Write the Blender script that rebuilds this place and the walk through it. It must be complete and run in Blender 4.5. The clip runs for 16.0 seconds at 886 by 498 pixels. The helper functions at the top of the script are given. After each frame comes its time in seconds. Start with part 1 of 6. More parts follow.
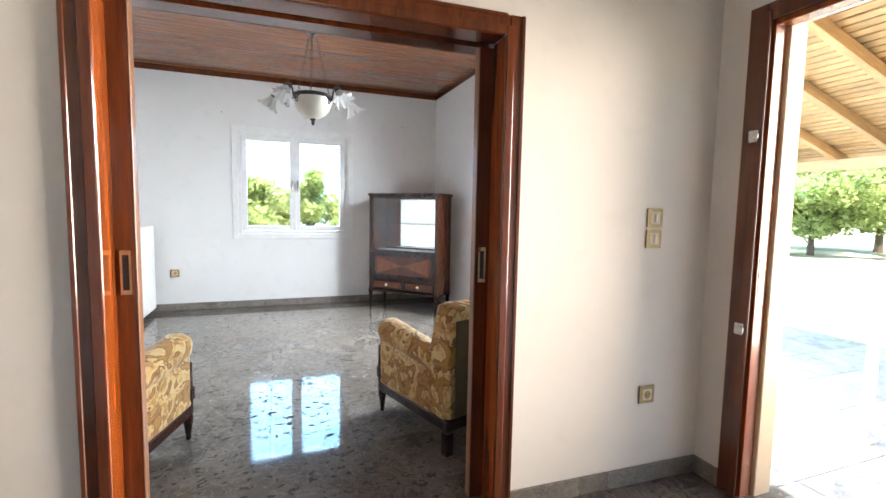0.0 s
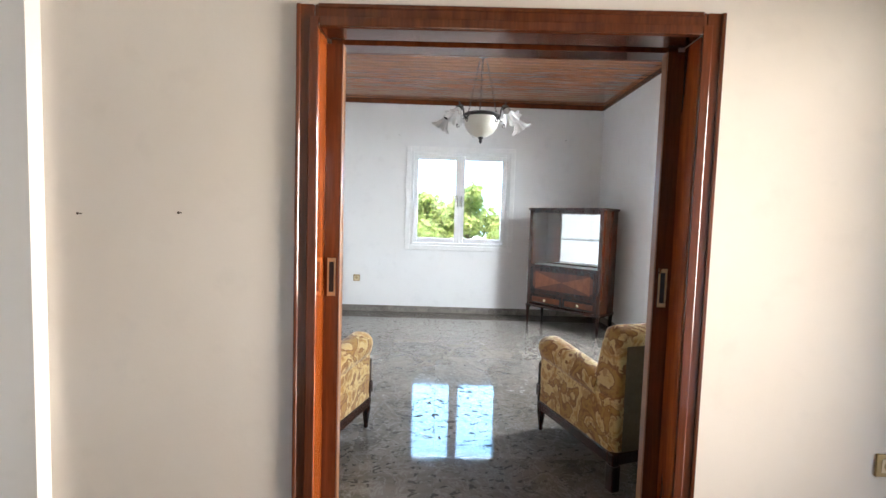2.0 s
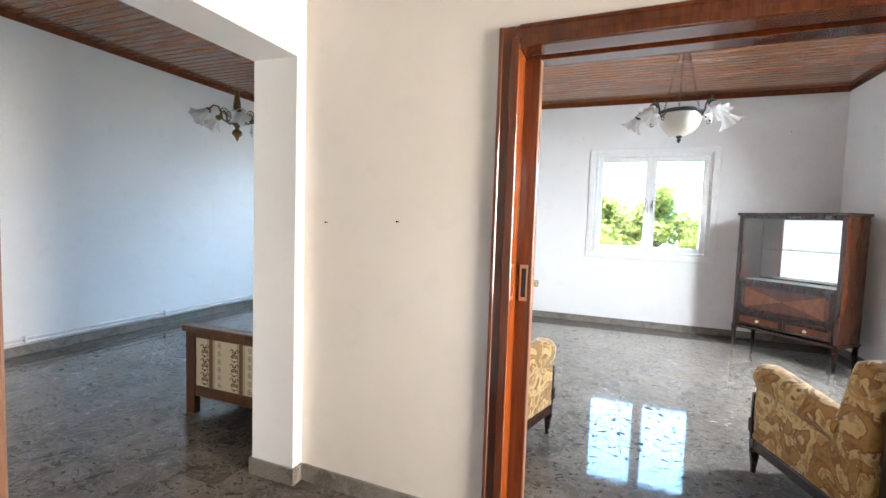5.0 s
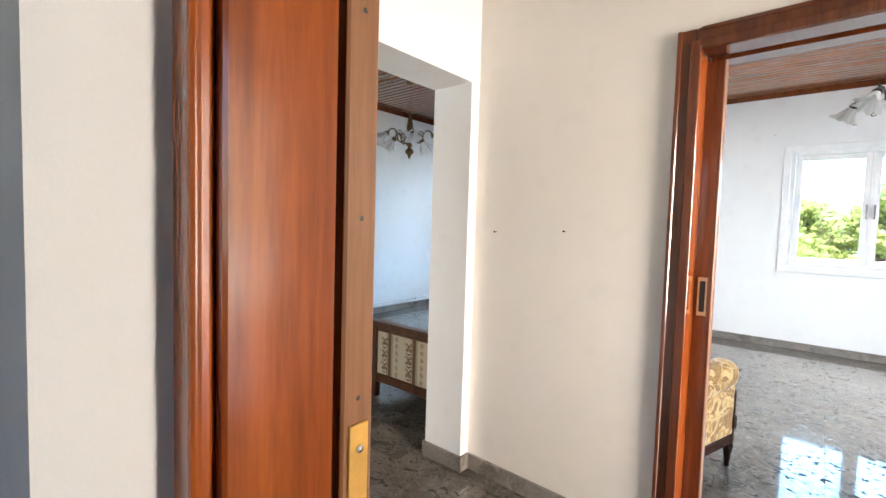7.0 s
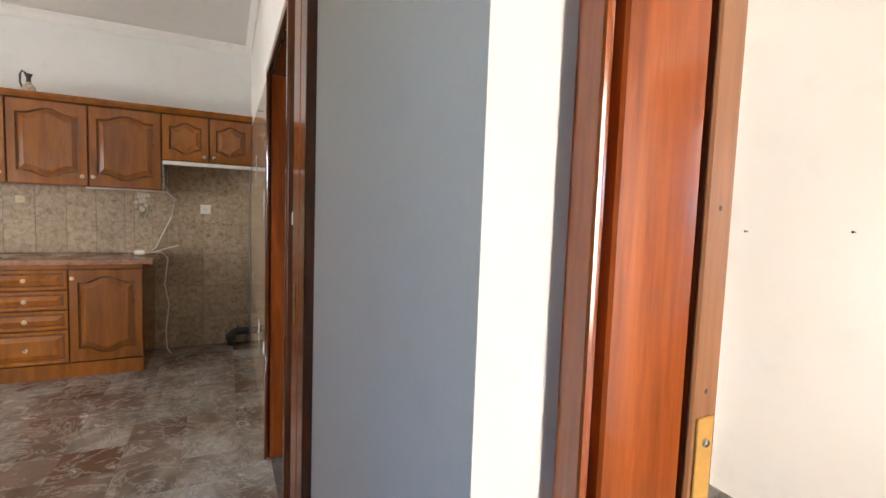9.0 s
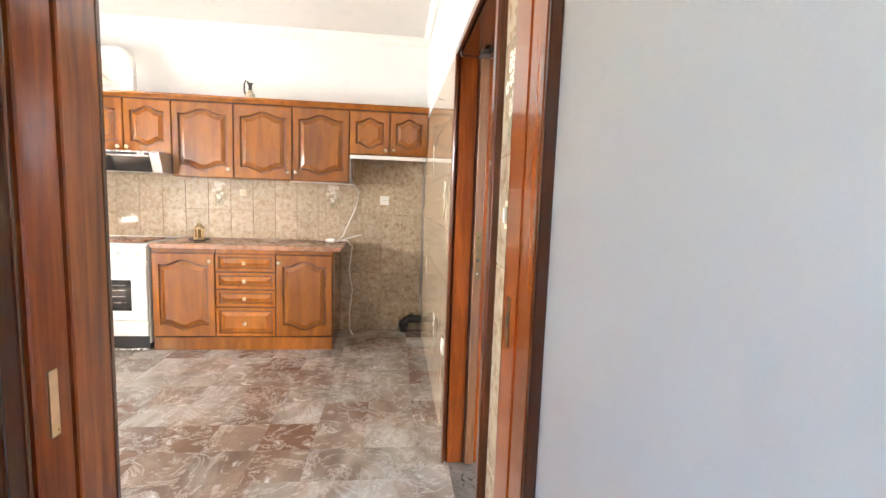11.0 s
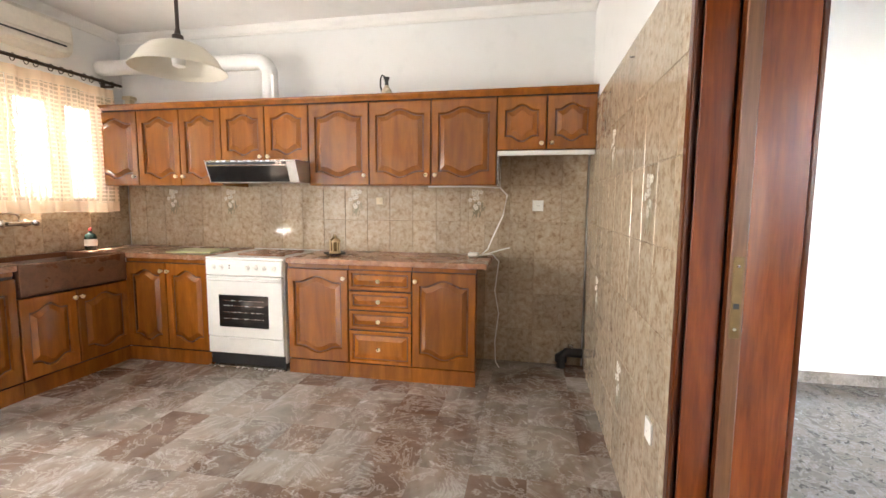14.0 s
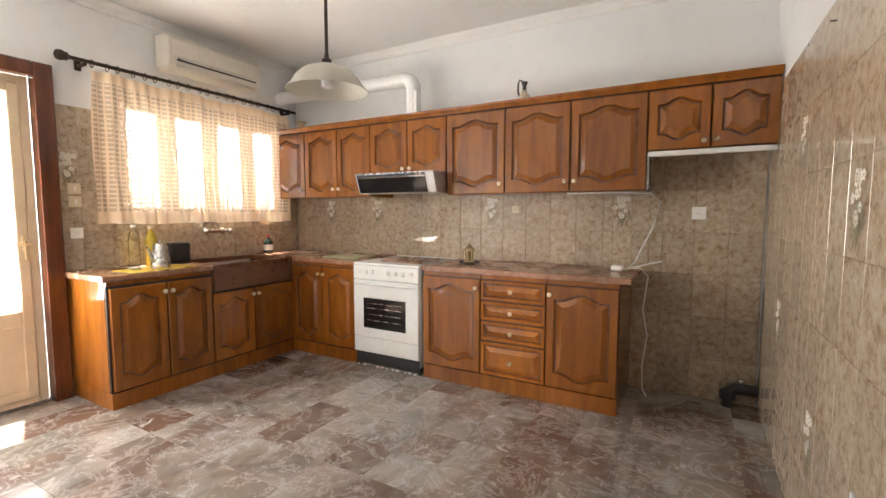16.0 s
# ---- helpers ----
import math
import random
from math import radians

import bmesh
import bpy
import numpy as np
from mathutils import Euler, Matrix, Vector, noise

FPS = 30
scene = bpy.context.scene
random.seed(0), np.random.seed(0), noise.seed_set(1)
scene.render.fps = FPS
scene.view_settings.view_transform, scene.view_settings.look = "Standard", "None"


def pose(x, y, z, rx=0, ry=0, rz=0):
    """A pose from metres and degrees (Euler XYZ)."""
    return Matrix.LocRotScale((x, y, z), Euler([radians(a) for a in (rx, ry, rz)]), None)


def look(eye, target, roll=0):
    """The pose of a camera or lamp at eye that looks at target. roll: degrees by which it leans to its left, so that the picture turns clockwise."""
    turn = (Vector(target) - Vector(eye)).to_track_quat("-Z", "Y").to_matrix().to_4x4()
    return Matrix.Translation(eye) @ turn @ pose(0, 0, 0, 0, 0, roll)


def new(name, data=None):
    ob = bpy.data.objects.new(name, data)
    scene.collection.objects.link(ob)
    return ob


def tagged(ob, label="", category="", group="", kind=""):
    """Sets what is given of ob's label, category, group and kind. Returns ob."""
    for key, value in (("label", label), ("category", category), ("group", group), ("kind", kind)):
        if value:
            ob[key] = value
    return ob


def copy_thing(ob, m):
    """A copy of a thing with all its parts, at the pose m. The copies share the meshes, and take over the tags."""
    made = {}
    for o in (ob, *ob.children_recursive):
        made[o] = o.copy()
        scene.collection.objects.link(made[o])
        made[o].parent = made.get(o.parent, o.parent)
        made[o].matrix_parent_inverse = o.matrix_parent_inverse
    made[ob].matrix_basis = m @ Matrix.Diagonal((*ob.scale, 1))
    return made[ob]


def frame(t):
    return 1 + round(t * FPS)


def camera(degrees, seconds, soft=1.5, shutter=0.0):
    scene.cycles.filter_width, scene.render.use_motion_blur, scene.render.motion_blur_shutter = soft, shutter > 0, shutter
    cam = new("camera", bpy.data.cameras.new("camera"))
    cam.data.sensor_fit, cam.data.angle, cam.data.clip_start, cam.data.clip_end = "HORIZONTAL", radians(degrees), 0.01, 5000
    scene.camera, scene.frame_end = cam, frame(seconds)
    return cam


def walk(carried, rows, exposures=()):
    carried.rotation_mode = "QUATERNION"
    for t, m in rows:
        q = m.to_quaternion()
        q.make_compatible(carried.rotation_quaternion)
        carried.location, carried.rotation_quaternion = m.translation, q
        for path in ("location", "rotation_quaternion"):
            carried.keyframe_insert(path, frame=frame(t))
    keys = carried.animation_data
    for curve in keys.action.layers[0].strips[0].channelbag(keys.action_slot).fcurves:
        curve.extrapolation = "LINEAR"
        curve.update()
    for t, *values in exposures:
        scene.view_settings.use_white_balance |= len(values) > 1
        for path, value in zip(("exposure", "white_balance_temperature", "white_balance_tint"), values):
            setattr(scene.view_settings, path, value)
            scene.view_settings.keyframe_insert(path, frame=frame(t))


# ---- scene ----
cam = camera(89.3, 16.0)
PATH = [
    (0, (-0.077, -0.001, 1.276), (0.618, 1.867, 1.107), 1.1),
    (0.5, (-0.091, 0.002, 1.278), (0.438, 1.925, 1.128), 1.3),
    (1, (-0.104, 0.009, 1.279), (0.266, 1.97, 1.143), 1.6),
    (1.5, (-0.125, 0.009, 1.281), (0.082, 1.994, 1.153), 1.6),
    (2, (-0.14, 0.0, 1.285), (-0.112, 1.996, 1.159), 1.8),
    (2.5, (-0.159, -0.017, 1.287), (-0.305, 1.974, 1.165), 1.7),
    (3, (-0.179, -0.015, 1.285), (-0.468, 1.96, 1.168), 1.5),
    (3.5, (-0.179, -0.032, 1.283), (-0.603, 1.919, 1.163), 1.5),
    (4, (-0.196, -0.041, 1.288), (-0.733, 1.882, 1.161), 1.7),
    (6.5, (-0.203, -0.166, 1.301), (-1.311, 1.495, 1.187), 1.7),
    (7, (-0.208, -0.211, 1.302), (-1.496, 1.315, 1.19), 1.7),
    (7.5, (-0.211, -0.252, 1.299), (-1.652, 1.131, 1.187), 1.8),
    (8, (-0.223, -0.287, 1.297), (-1.808, 0.927, 1.179), 1.7),
    (8.5, (-0.243, -0.324, 1.292), (-1.944, 0.72, 1.166), 1.9),
    (9, (-0.279, -0.349, 1.288), (-2.076, 0.518, 1.144), 2.0),
    (9.5, (-0.365, -0.338, 1.303), (-2.247, 0.315, 1.128), 2.2),
    (10, (-0.412, -0.36, 1.303), (-2.349, 0.096, 1.105), 2.2),
    (12.5, (-1.044, -0.539, 1.285), (-3.032, -0.466, 1.078), 1.6),
    (13, (-1.185, -0.557, 1.288), (-3.174, -0.56, 1.082), 1.4),
    (13.5, (-1.275, -0.579, 1.277), (-3.258, -0.744, 1.073), 0.9),
    (14, (-1.351, -0.584, 1.288), (-3.304, -0.964, 1.088), 0.4),
    (14.5, (-1.413, -0.578, 1.285), (-3.322, -1.146, 1.102), 0.7),
    (15, (-1.456, -0.562, 1.289), (-3.311, -1.29, 1.117), 0.7),
    (15.5, (-1.47, -0.544, 1.291), (-3.264, -1.413, 1.121), 0.4),
    (16, (-1.474, -0.55, 1.279), (-3.212, -1.526, 1.12), 0.0),
]
walk(cam, [(t, look(eye, target, roll)) for t, eye, target, roll in PATH],
     exposures=[(0.0, 2.1), (2.0, 2.0), (4.0, 2.35), (6.5, 2.35), (7.0, 2.35), (8.0, 2.6), (9.0, 3.0), (10.0, 3.9), (12.5, 4.4), (13.0, 4.0), (14.0, 3.65), (15.0, 3.35), (16.0, 3.2)])

# ---------------------------------------------------------------- world, sun, window light
world = bpy.data.worlds.new("sky")
scene.world = world
world.use_nodes = True
wn = world.node_tree.nodes
sky = wn.new("ShaderNodeTexSky")
sky.sky_type, sky.sun_disc = "NISHITA", False
sky.sun_elevation, sky.sun_rotation = radians(69), radians(198)
sky.air_density, sky.dust_density = 1.0, 2.0
world.node_tree.links.new(sky.outputs[0], wn["Background"].inputs[0])
wn["Background"].inputs[1].default_value = 0.15

sun = new("sun", bpy.data.lights.new("sun", "SUN"))
sun.data.energy, sun.data.angle, sun.data.color = 5.0, radians(0.6), (1.0, 0.95, 0.86)
sun.matrix_world = look((0, 0, 20), (0.12, 0.34, 19.07))


def window_light(name, eye, target, w, h, power, color, spread=180):
    """Sky light that falls through one opening."""
    data = bpy.data.lights.new(name, "AREA")
    data.shape, data.size, data.size_y, data.energy, data.color, data.spread = "RECTANGLE", w, h, power, color, radians(spread)
    ob = new(name, data)
    ob.matrix_world = look(eye, target)


SKY = (0.86, 0.93, 1.0)
window_light("salon_window_light", (0.17, 7.3, 3.3), (0.17, 5.6, 1.2), 1.8, 1.2, 130, SKY)
window_light("balcony_light", (2.95, 3.8, 2.3), (1.9, 3.9, 1.2), 1.5, 1.6, 190, SKY)
window_light("entry_light", (2.9, 0.5, 1.4), (1.6, 0.62, 1.3), 1.2, 2.0, 24, (1.0, 0.88, 0.76), 75)
# fill for the day room, through a glazed door added out of view
window_light("day_room_light", (-3.5, 7.0, 2.3), (-3.6, 5.6, 1.2), 2.0, 1.6, 56, SKY)
window_light("kitchen_window_light", (-4.03, -4.52, 1.7), (-4.03, -3.9, 1.7), 1.58, 0.96, 7, (1.0, 0.95, 0.88))
window_light("kitchen_door_light", (-2.33, -4.45, 1.32), (-2.33, -3.9, 1.4), 0.7, 1.36, 12, (1.0, 0.95, 0.88))

# ---------------------------------------------------------------- helpers of this scene
def mesh_of(name, bm, material, smooth=False):
    me = bpy.data.meshes.new(name)
    bmesh.ops.recalc_face_normals(bm, faces=bm.faces)
    if smooth:
        for f in bm.faces:
            f.smooth = True
    bm.to_mesh(me)
    bm.free()
    me.materials.append(material)
    if smooth:
        me.set_sharp_from_angle(angle=radians(42))
    return me


def part(name, bm, material, parent=None, label="", smooth=False):
    ob = new(name, mesh_of(name, bm, material, smooth))
    if parent:
        ob.parent = parent
    if label:
        ob["label"] = label
    return ob


def thing(name, m, label, category, group="", kind=""):
    ob = new(name)
    ob.empty_display_size = 0.1
    ob.matrix_basis = m
    return tagged(ob, label, category, group, kind)


def structure(name, bm, material, label, category="", smooth=False):
    return tagged(part(name, bm, material, None, "", smooth), label, category or name.split("_")[0], "", "structure")


def box(bm, x0, x1, y0, y1, z0, z1, bevel=0.0, seg=1):
    r = bmesh.ops.create_cube(bm, size=1)
    bmesh.ops.transform(bm, verts=r["verts"], matrix=Matrix.Translation(((x0 + x1) / 2, (y0 + y1) / 2, (z0 + z1) / 2))
                        @ Matrix.Diagonal((abs(x1 - x0), abs(y1 - y0), abs(z1 - z0), 1)))
    if bevel:
        edges = list({e for v in r["verts"] for e in v.link_edges})
        bmesh.ops.bevel(bm, geom=edges, offset=bevel, segments=seg, affect="EDGES", profile=0.6)
    return bm


def boxes(*rows, bevel=0.0, seg=1):
    bm = bmesh.new()
    for r in rows:
        box(bm, *r, bevel=bevel, seg=seg)
    return bm


def lathe(profile, n=24, bm=None, m=None, ruffle=0.0, lobes=6):
    """A turned body from (radius, height) pairs; ruffle waves the rim of the upper or lower end more and more."""
    bm = bm or bmesh.new()
    m = m or Matrix()
    rings = []
    last = len(profile) - 1
    for k, (r, z) in enumerate(profile):
        if r < 1e-5:
            rings.append([bm.verts.new(m @ Vector((0, 0, z)))])
            continue
        ring = []
        for i in range(n):
            a = math.tau * i / n
            w = ruffle * (k / last) ** 2
            rr = r * (1 + w * math.sin(lobes * a))
            ring.append(bm.verts.new(m @ Vector((rr * math.cos(a), rr * math.sin(a), z + w * 0.35 * r * math.cos(lobes * a)))))
        rings.append(ring)
    for a, b in zip(rings, rings[1:]):
        for i in range(n):
            j = (i + 1) % n
            quad = [a[i % len(a)], a[j % len(a)], b[j % len(b)], b[i % len(b)]]
            quad = [v for k, v in enumerate(quad) if v not in quad[:k]]
            if len(quad) > 2:
                bm.faces.new(quad)
    return bm


def tube(points, r, n=8, bm=None, closed=False):
    """A round bar along points."""
    bm = bm or bmesh.new()
    pts = [Vector(p) for p in points]
    rings = []
    up = Vector((0.3, 0.2, 1)).normalized()
    for i, p in enumerate(pts):
        a = pts[i - 1] if i or closed else p
        b = pts[(i + 1) % len(pts)] if i + 1 < len(pts) or closed else p
        d = (b - a).normalized()
        s = d.cross(up)
        s = s.normalized() if s.length > 1e-4 else Vector((1, 0, 0))
        u = s.cross(d).normalized()
        rr = r[i] if isinstance(r, (list, tuple)) else r
        rings.append([bm.verts.new(p + rr * (math.cos(math.tau * k / n) * s + math.sin(math.tau * k / n) * u)) for k in range(n)])
    pairs = list(zip(rings, rings[1:])) + ([(rings[-1], rings[0])] if closed else [])
    for a, b in pairs:
        for k in range(n):
            bm.faces.new((a[k], a[(k + 1) % n], b[(k + 1) % n], b[k]))
    if not closed:
        bm.faces.new(rings[0])
        bm.faces.new(rings[-1])
    return bm


def extrude_outline(points, y0, y1, bm=None, bevel=0.0):
    """A solid from an outline in x and z, between y0 and y1."""
    bm = bm or bmesh.new()
    f = bm.faces.new([bm.verts.new((x, y0, z)) for x, z in points])
    r = bmesh.ops.extrude_face_region(bm, geom=[f])
    vs = [v for v in r["geom"] if isinstance(v, bmesh.types.BMVert)]
    bmesh.ops.translate(bm, verts=vs, vec=(0, y1 - y0, 0))
    if bevel:
        es = [e for e in bm.edges if len({round(v.co.y, 5) for v in e.verts}) == 1]
        bmesh.ops.bevel(bm, geom=es, offset=bevel, segments=2, affect="EDGES")
    return bm


# ---------------------------------------------------------------- materials
class Nodes:
    def __init__(self, name):
        self.mat = bpy.data.materials.new(name)
        self.mat.use_nodes = True
        self.t = self.mat.node_tree
        self.b = self.t.nodes["Principled BSDF"]
        tc, oi = self.add("ShaderNodeTexCoord"), self.add("ShaderNodeObjectInfo")
        self.random = oi.outputs["Random"]
        mul = self.add("ShaderNodeMath", operation="MULTIPLY")
        self.link(self.random, mul.inputs[0])
        mul.inputs[1].default_value = 31.7
        plus = self.add("ShaderNodeVectorMath", operation="ADD")
        self.link(tc.outputs["Object"], plus.inputs[0])
        self.link(mul.outputs[0], plus.inputs[1])
        self.at = plus.outputs[0]
        self.plain_at = tc.outputs["Object"]

    def add(self, kind, **kw):
        n = self.t.nodes.new(kind)
        for k, v in kw.items():
            setattr(n, k, v)
        return n

    def link(self, a, b):
        self.t.links.new(a, b)

    def scaled(self, s, source=None):
        n = self.add("ShaderNodeMapping")
        n.inputs["Scale"].default_value = s if isinstance(s, tuple) else (s, s, s)
        self.link(source or self.at, n.inputs[0])
        return n.outputs[0]

    def noise(self, s, detail=4.0, rough=0.55, warp=0.0, source=None):
        n = self.add("ShaderNodeTexNoise")
        n.inputs["Scale"].default_value = 1.0
        n.inputs["Detail"].default_value, n.inputs["Roughness"].default_value, n.inputs["Distortion"].default_value = detail, rough, warp
        self.link(self.scaled(s, source), n.inputs["Vector"])
        return n.outputs["Fac"]

    def ramp(self, fac, *stops, smooth=False):
        n = self.add("ShaderNodeValToRGB")
        if smooth:
            n.color_ramp.interpolation = "EASE"
        e = n.color_ramp.elements
        while len(e) < len(stops):
            e.new(0.5)
        for el, (p, c) in zip(e, stops):
            el.position = p
            el.color = (*c, 1) if isinstance(c, tuple) else (c, c, c, 1)
        self.link(fac, n.inputs[0])
        return n.outputs[0]

    def mix(self, fac, a, b, blend="MIX"):
        n = self.add("ShaderNodeMix", data_type="RGBA", blend_type=blend)
        for sock, v in ((n.inputs[0], fac), (n.inputs[6], a), (n.inputs[7], b)):
            if isinstance(v, (int, float)):
                sock.default_value = v if sock == n.inputs[0] else (v, v, v, 1)
            elif isinstance(v, tuple):
                sock.default_value = (*v, 1)
            else:
                self.link(v, sock)
        return n.outputs[2]

    def done(self, color, rough=0.5, metal=0.0, bump=None, strength=0.1, distance=0.01, **more):
        for key, v in (("Base Color", color), ("Roughness", rough), ("Metallic", metal)):
            if isinstance(v, tuple):
                self.b.inputs[key].default_value = (*v, 1)
            elif isinstance(v, (int, float)):
                self.b.inputs[key].default_value = v
            else:
                self.link(v, self.b.inputs[key])
        for key, v in more.items():
            self.b.inputs[key.replace("_", " ").title() if key != "ior" else "IOR"].default_value = v
        if bump is not None:
            n = self.add("ShaderNodeBump")
            n.inputs["Strength"].default_value, n.inputs["Distance"].default_value = strength, distance
            self.link(bump, n.inputs["Height"])
            self.link(n.outputs[0], self.b.inputs["Normal"])
        return self.mat


def plaster(name, a, b, rough=0.75):
    k = Nodes(name)
    big = k.ramp(k.noise(1.1, 5, 0.6), (0.35, b), (0.65, a))
    spots = k.ramp(k.noise(7.0, 3, 0.5), (0.28, 0.96), (0.42, 1.0))
    return k.done(k.mix(1.0, big, spots, "MULTIPLY"), rough, bump=k.noise(55, 4, 0.6), strength=0.12, distance=0.004)


def wood(name, dark, light, grain, rough=0.3, knots=True, bump=0.06, contrast=0.72):
    """grain: the scale along x, y and z; small along the grain."""
    k = Nodes(name)
    g = tuple(v for v in grain)
    base = k.ramp(k.noise(g, 6, 0.62, 0.6), (0.3, dark), (0.72, light))
    fine = k.ramp(k.noise(tuple(v * 5 for v in g), 3, 0.7), (0.3, contrast), (0.6, 1.0))
    col = k.mix(1.0, base, fine, "MULTIPLY")
    if knots:
        v = k.add("ShaderNodeTexVoronoi")
        k.link(k.scaled(tuple(0.32 * x for x in g)), v.inputs["Vector"])
        v.inputs["Scale"].default_value = 1.0
        col = k.mix(1.0, col, k.ramp(v.outputs["Distance"], (0.05, 0.45), (0.16, 1.0)), "MULTIPLY")
    shade = k.ramp(k.random, (0.0, 0.82), (1.0, 1.12))
    col = k.mix(1.0, col, shade, "MULTIPLY")
    rg = k.ramp(k.noise(3.0, 3), (0.3, rough * 0.93), (0.7, min(1.0, rough * 1.1)))
    return k.done(col, rg, bump=k.noise(tuple(v * 4 for v in g), 4, 0.6), strength=bump, distance=0.004)


def marble(name, colors, vein, rough, scale=3.0, pits=0.0, streak=(1, 1, 1), patches=None, fleck=0.5):
    k = Nodes(name)
    tint = k.ramp(k.random, *[(i / max(1, len(colors) - 1), c) for i, c in enumerate(colors)])
    if patches:
        where = k.add("ShaderNodeNewGeometry").outputs["Position"]
        tint = k.mix(k.ramp(k.noise((1.1, 2.0, 1), 5, 0.6, 0.8, where), (0.46, 0.0), (0.6, 0.75)), tint, patches)
    cloud = k.noise(tuple(scale * s for s in streak), 7, 0.62, 1.6)
    col = k.mix(1.0, tint, k.ramp(cloud, (0.3, 0.62), (0.62, 1.18)), "MULTIPLY")
    lines = k.noise(tuple(scale * 2.2 * s for s in streak), 6, 0.7, 1.0 if patches else 2.4)
    vm = k.ramp(lines, (0.47, 0.0), (0.5, 0.35 if patches else 0.7), (0.53, 0.0))
    col = k.mix(vm, col, vein)
    spots = k.ramp(k.noise(tuple((9 if patches else 26) * s for s in streak), 5, 0.6, 1.2), (0.6, 0.0), (0.72, fleck))
    col = k.mix(spots, col, vein)
    rg = k.ramp(k.noise(5.0, 4, 0.6), (0.3, rough * 0.7), (0.75, rough * 1.6))
    if pits:
        where = k.add("ShaderNodeNewGeometry").outputs["Position"]
        v = k.noise((21, 27, 24), 3, 0.55, 0.8, where)
        zone = k.ramp(k.noise(2.3, 3, 0.5, 0.0, where), (0.36, 0.0), (0.44, 1.0))
        pit = k.mix(1.0, k.ramp(v, (0.592, 0.0), (0.604, pits)), zone, "MULTIPLY")
        rg = k.mix(pit, rg, 0.85)
        col = k.mix(pit, col, (0.05, 0.045, 0.04))
        k.link(k.ramp(pit, (0.0, 0.5), (1.0, 0.0)), k.b.inputs["Specular IOR Level"])
    return k.done(col, rg, bump=k.noise(9, 4, 0.6), strength=0.03, distance=0.004)


def plain(name, color, rough=0.4, metal=0.0, vary=0.12, scale=30.0, bump=0.04, **more):
    k = Nodes(name)
    lo = tuple(c * (1 - vary) for c in color)
    hi = tuple(min(1.0, c * (1 + vary)) for c in color)
    col = k.ramp(k.noise(scale, 4, 0.6), (0.3, lo), (0.7, hi))
    rg = k.ramp(k.noise(scale * 0.4, 3), (0.3, rough * 0.85), (0.7, min(1.0, rough * 1.2)))
    return k.done(col, rg, metal, bump=k.noise(scale * 3, 3), strength=bump, distance=0.003, **more)


def glass_pane(name, tint=(1, 1, 1), rough=0.0, ior=1.45):
    m = bpy.data.materials.new(name)
    m.use_nodes = True
    t = m.node_tree
    t.nodes.clear()
    out, gl, tr, mx, lw = (t.nodes.new(k) for k in ("ShaderNodeOutputMaterial", "ShaderNodeBsdfGlossy", "ShaderNodeBsdfTransparent", "ShaderNodeMixShader", "ShaderNodeFresnel"))
    gl.inputs["Roughness"].default_value = rough
    lw.inputs["IOR"].default_value = ior
    tr.inputs["Color"].default_value = (*tint, 1)
    t.links.new(lw.outputs[0], mx.inputs[0])
    t.links.new(tr.outputs[0], mx.inputs[1])
    t.links.new(gl.outputs[0], mx.inputs[2])
    t.links.new(mx.outputs[0], out.inputs[0])
    return m


M_WALL = plaster("wall_plaster", (0.74, 0.695, 0.645), (0.70, 0.65, 0.595))
M_WALL_WHITE = plaster("white_plaster", (0.77, 0.775, 0.775), (0.735, 0.735, 0.73))
M_CEIL = plaster("ceiling_plaster", (0.80, 0.79, 0.77), (0.76, 0.75, 0.73))
M_DOOR_WOOD = wood("varnished_door_wood", (0.16, 0.03, 0.005), (0.42, 0.098, 0.015), (16, 16, 1.2), 0.22)
M_DOOR_DARK = wood("dark_casing_wood", (0.075, 0.017, 0.005), (0.17, 0.042, 0.012), (18, 18, 1.2), 0.2)
M_CEIL_WOOD = wood("ceiling_boards", (0.21, 0.07, 0.026), (0.38, 0.15, 0.058), (1.2, 22, 22), 0.14, knots=False)
M_CAB = wood("honey_oak_cabinet", (0.19, 0.056, 0.007), (0.34, 0.115, 0.014), (11, 11, 1.7), 0.15, knots=False, bump=0.03, contrast=0.9)
M_SALON_FLOOR = marble("polished_grey_marble", [(0.098, 0.085, 0.072), (0.116, 0.10, 0.085), (0.108, 0.096, 0.084)], (0.19, 0.18, 0.165), 0.055, 2.2, pits=1.0, fleck=0.25)
M_KITCHEN_FLOOR = marble("brown_grey_marble", [(0.32, 0.29, 0.255), (0.30, 0.27, 0.24), (0.28, 0.245, 0.21), (0.13, 0.075, 0.052), (0.34, 0.31, 0.28), (0.23, 0.175, 0.14)], (0.58, 0.56, 0.54), 0.15, 1.6, streak=(1, 1.7, 1), patches=(0.15, 0.09, 0.06), fleck=0.75)
for m_, weight in ((M_CEIL_WOOD, 0.3), (M_DOOR_WOOD, 0.5), (M_DOOR_DARK, 0.5), (M_CAB, 0.5)):    # clear varnish
    m_.node_tree.nodes["Principled BSDF"].inputs["Coat Weight"].default_value = weight
    m_.node_tree.nodes["Principled BSDF"].inputs["Coat Roughness"].default_value = 0.07
# darker colour for the groove floor round each raised panel
M_CAB_GROOVE = plain("dark_panel_groove", (0.10, 0.032, 0.007), 0.3)
M_GROUT = plain("grout", (0.27, 0.23, 0.195), 0.8)
M_FLOOR_JOINT = plain("dark_joint", (0.07, 0.065, 0.06), 0.8)
M_SKIRT = marble("skirting_marble", [(0.15, 0.135, 0.115), (0.19, 0.17, 0.15)], (0.3, 0.27, 0.24), 0.28, 6.0)

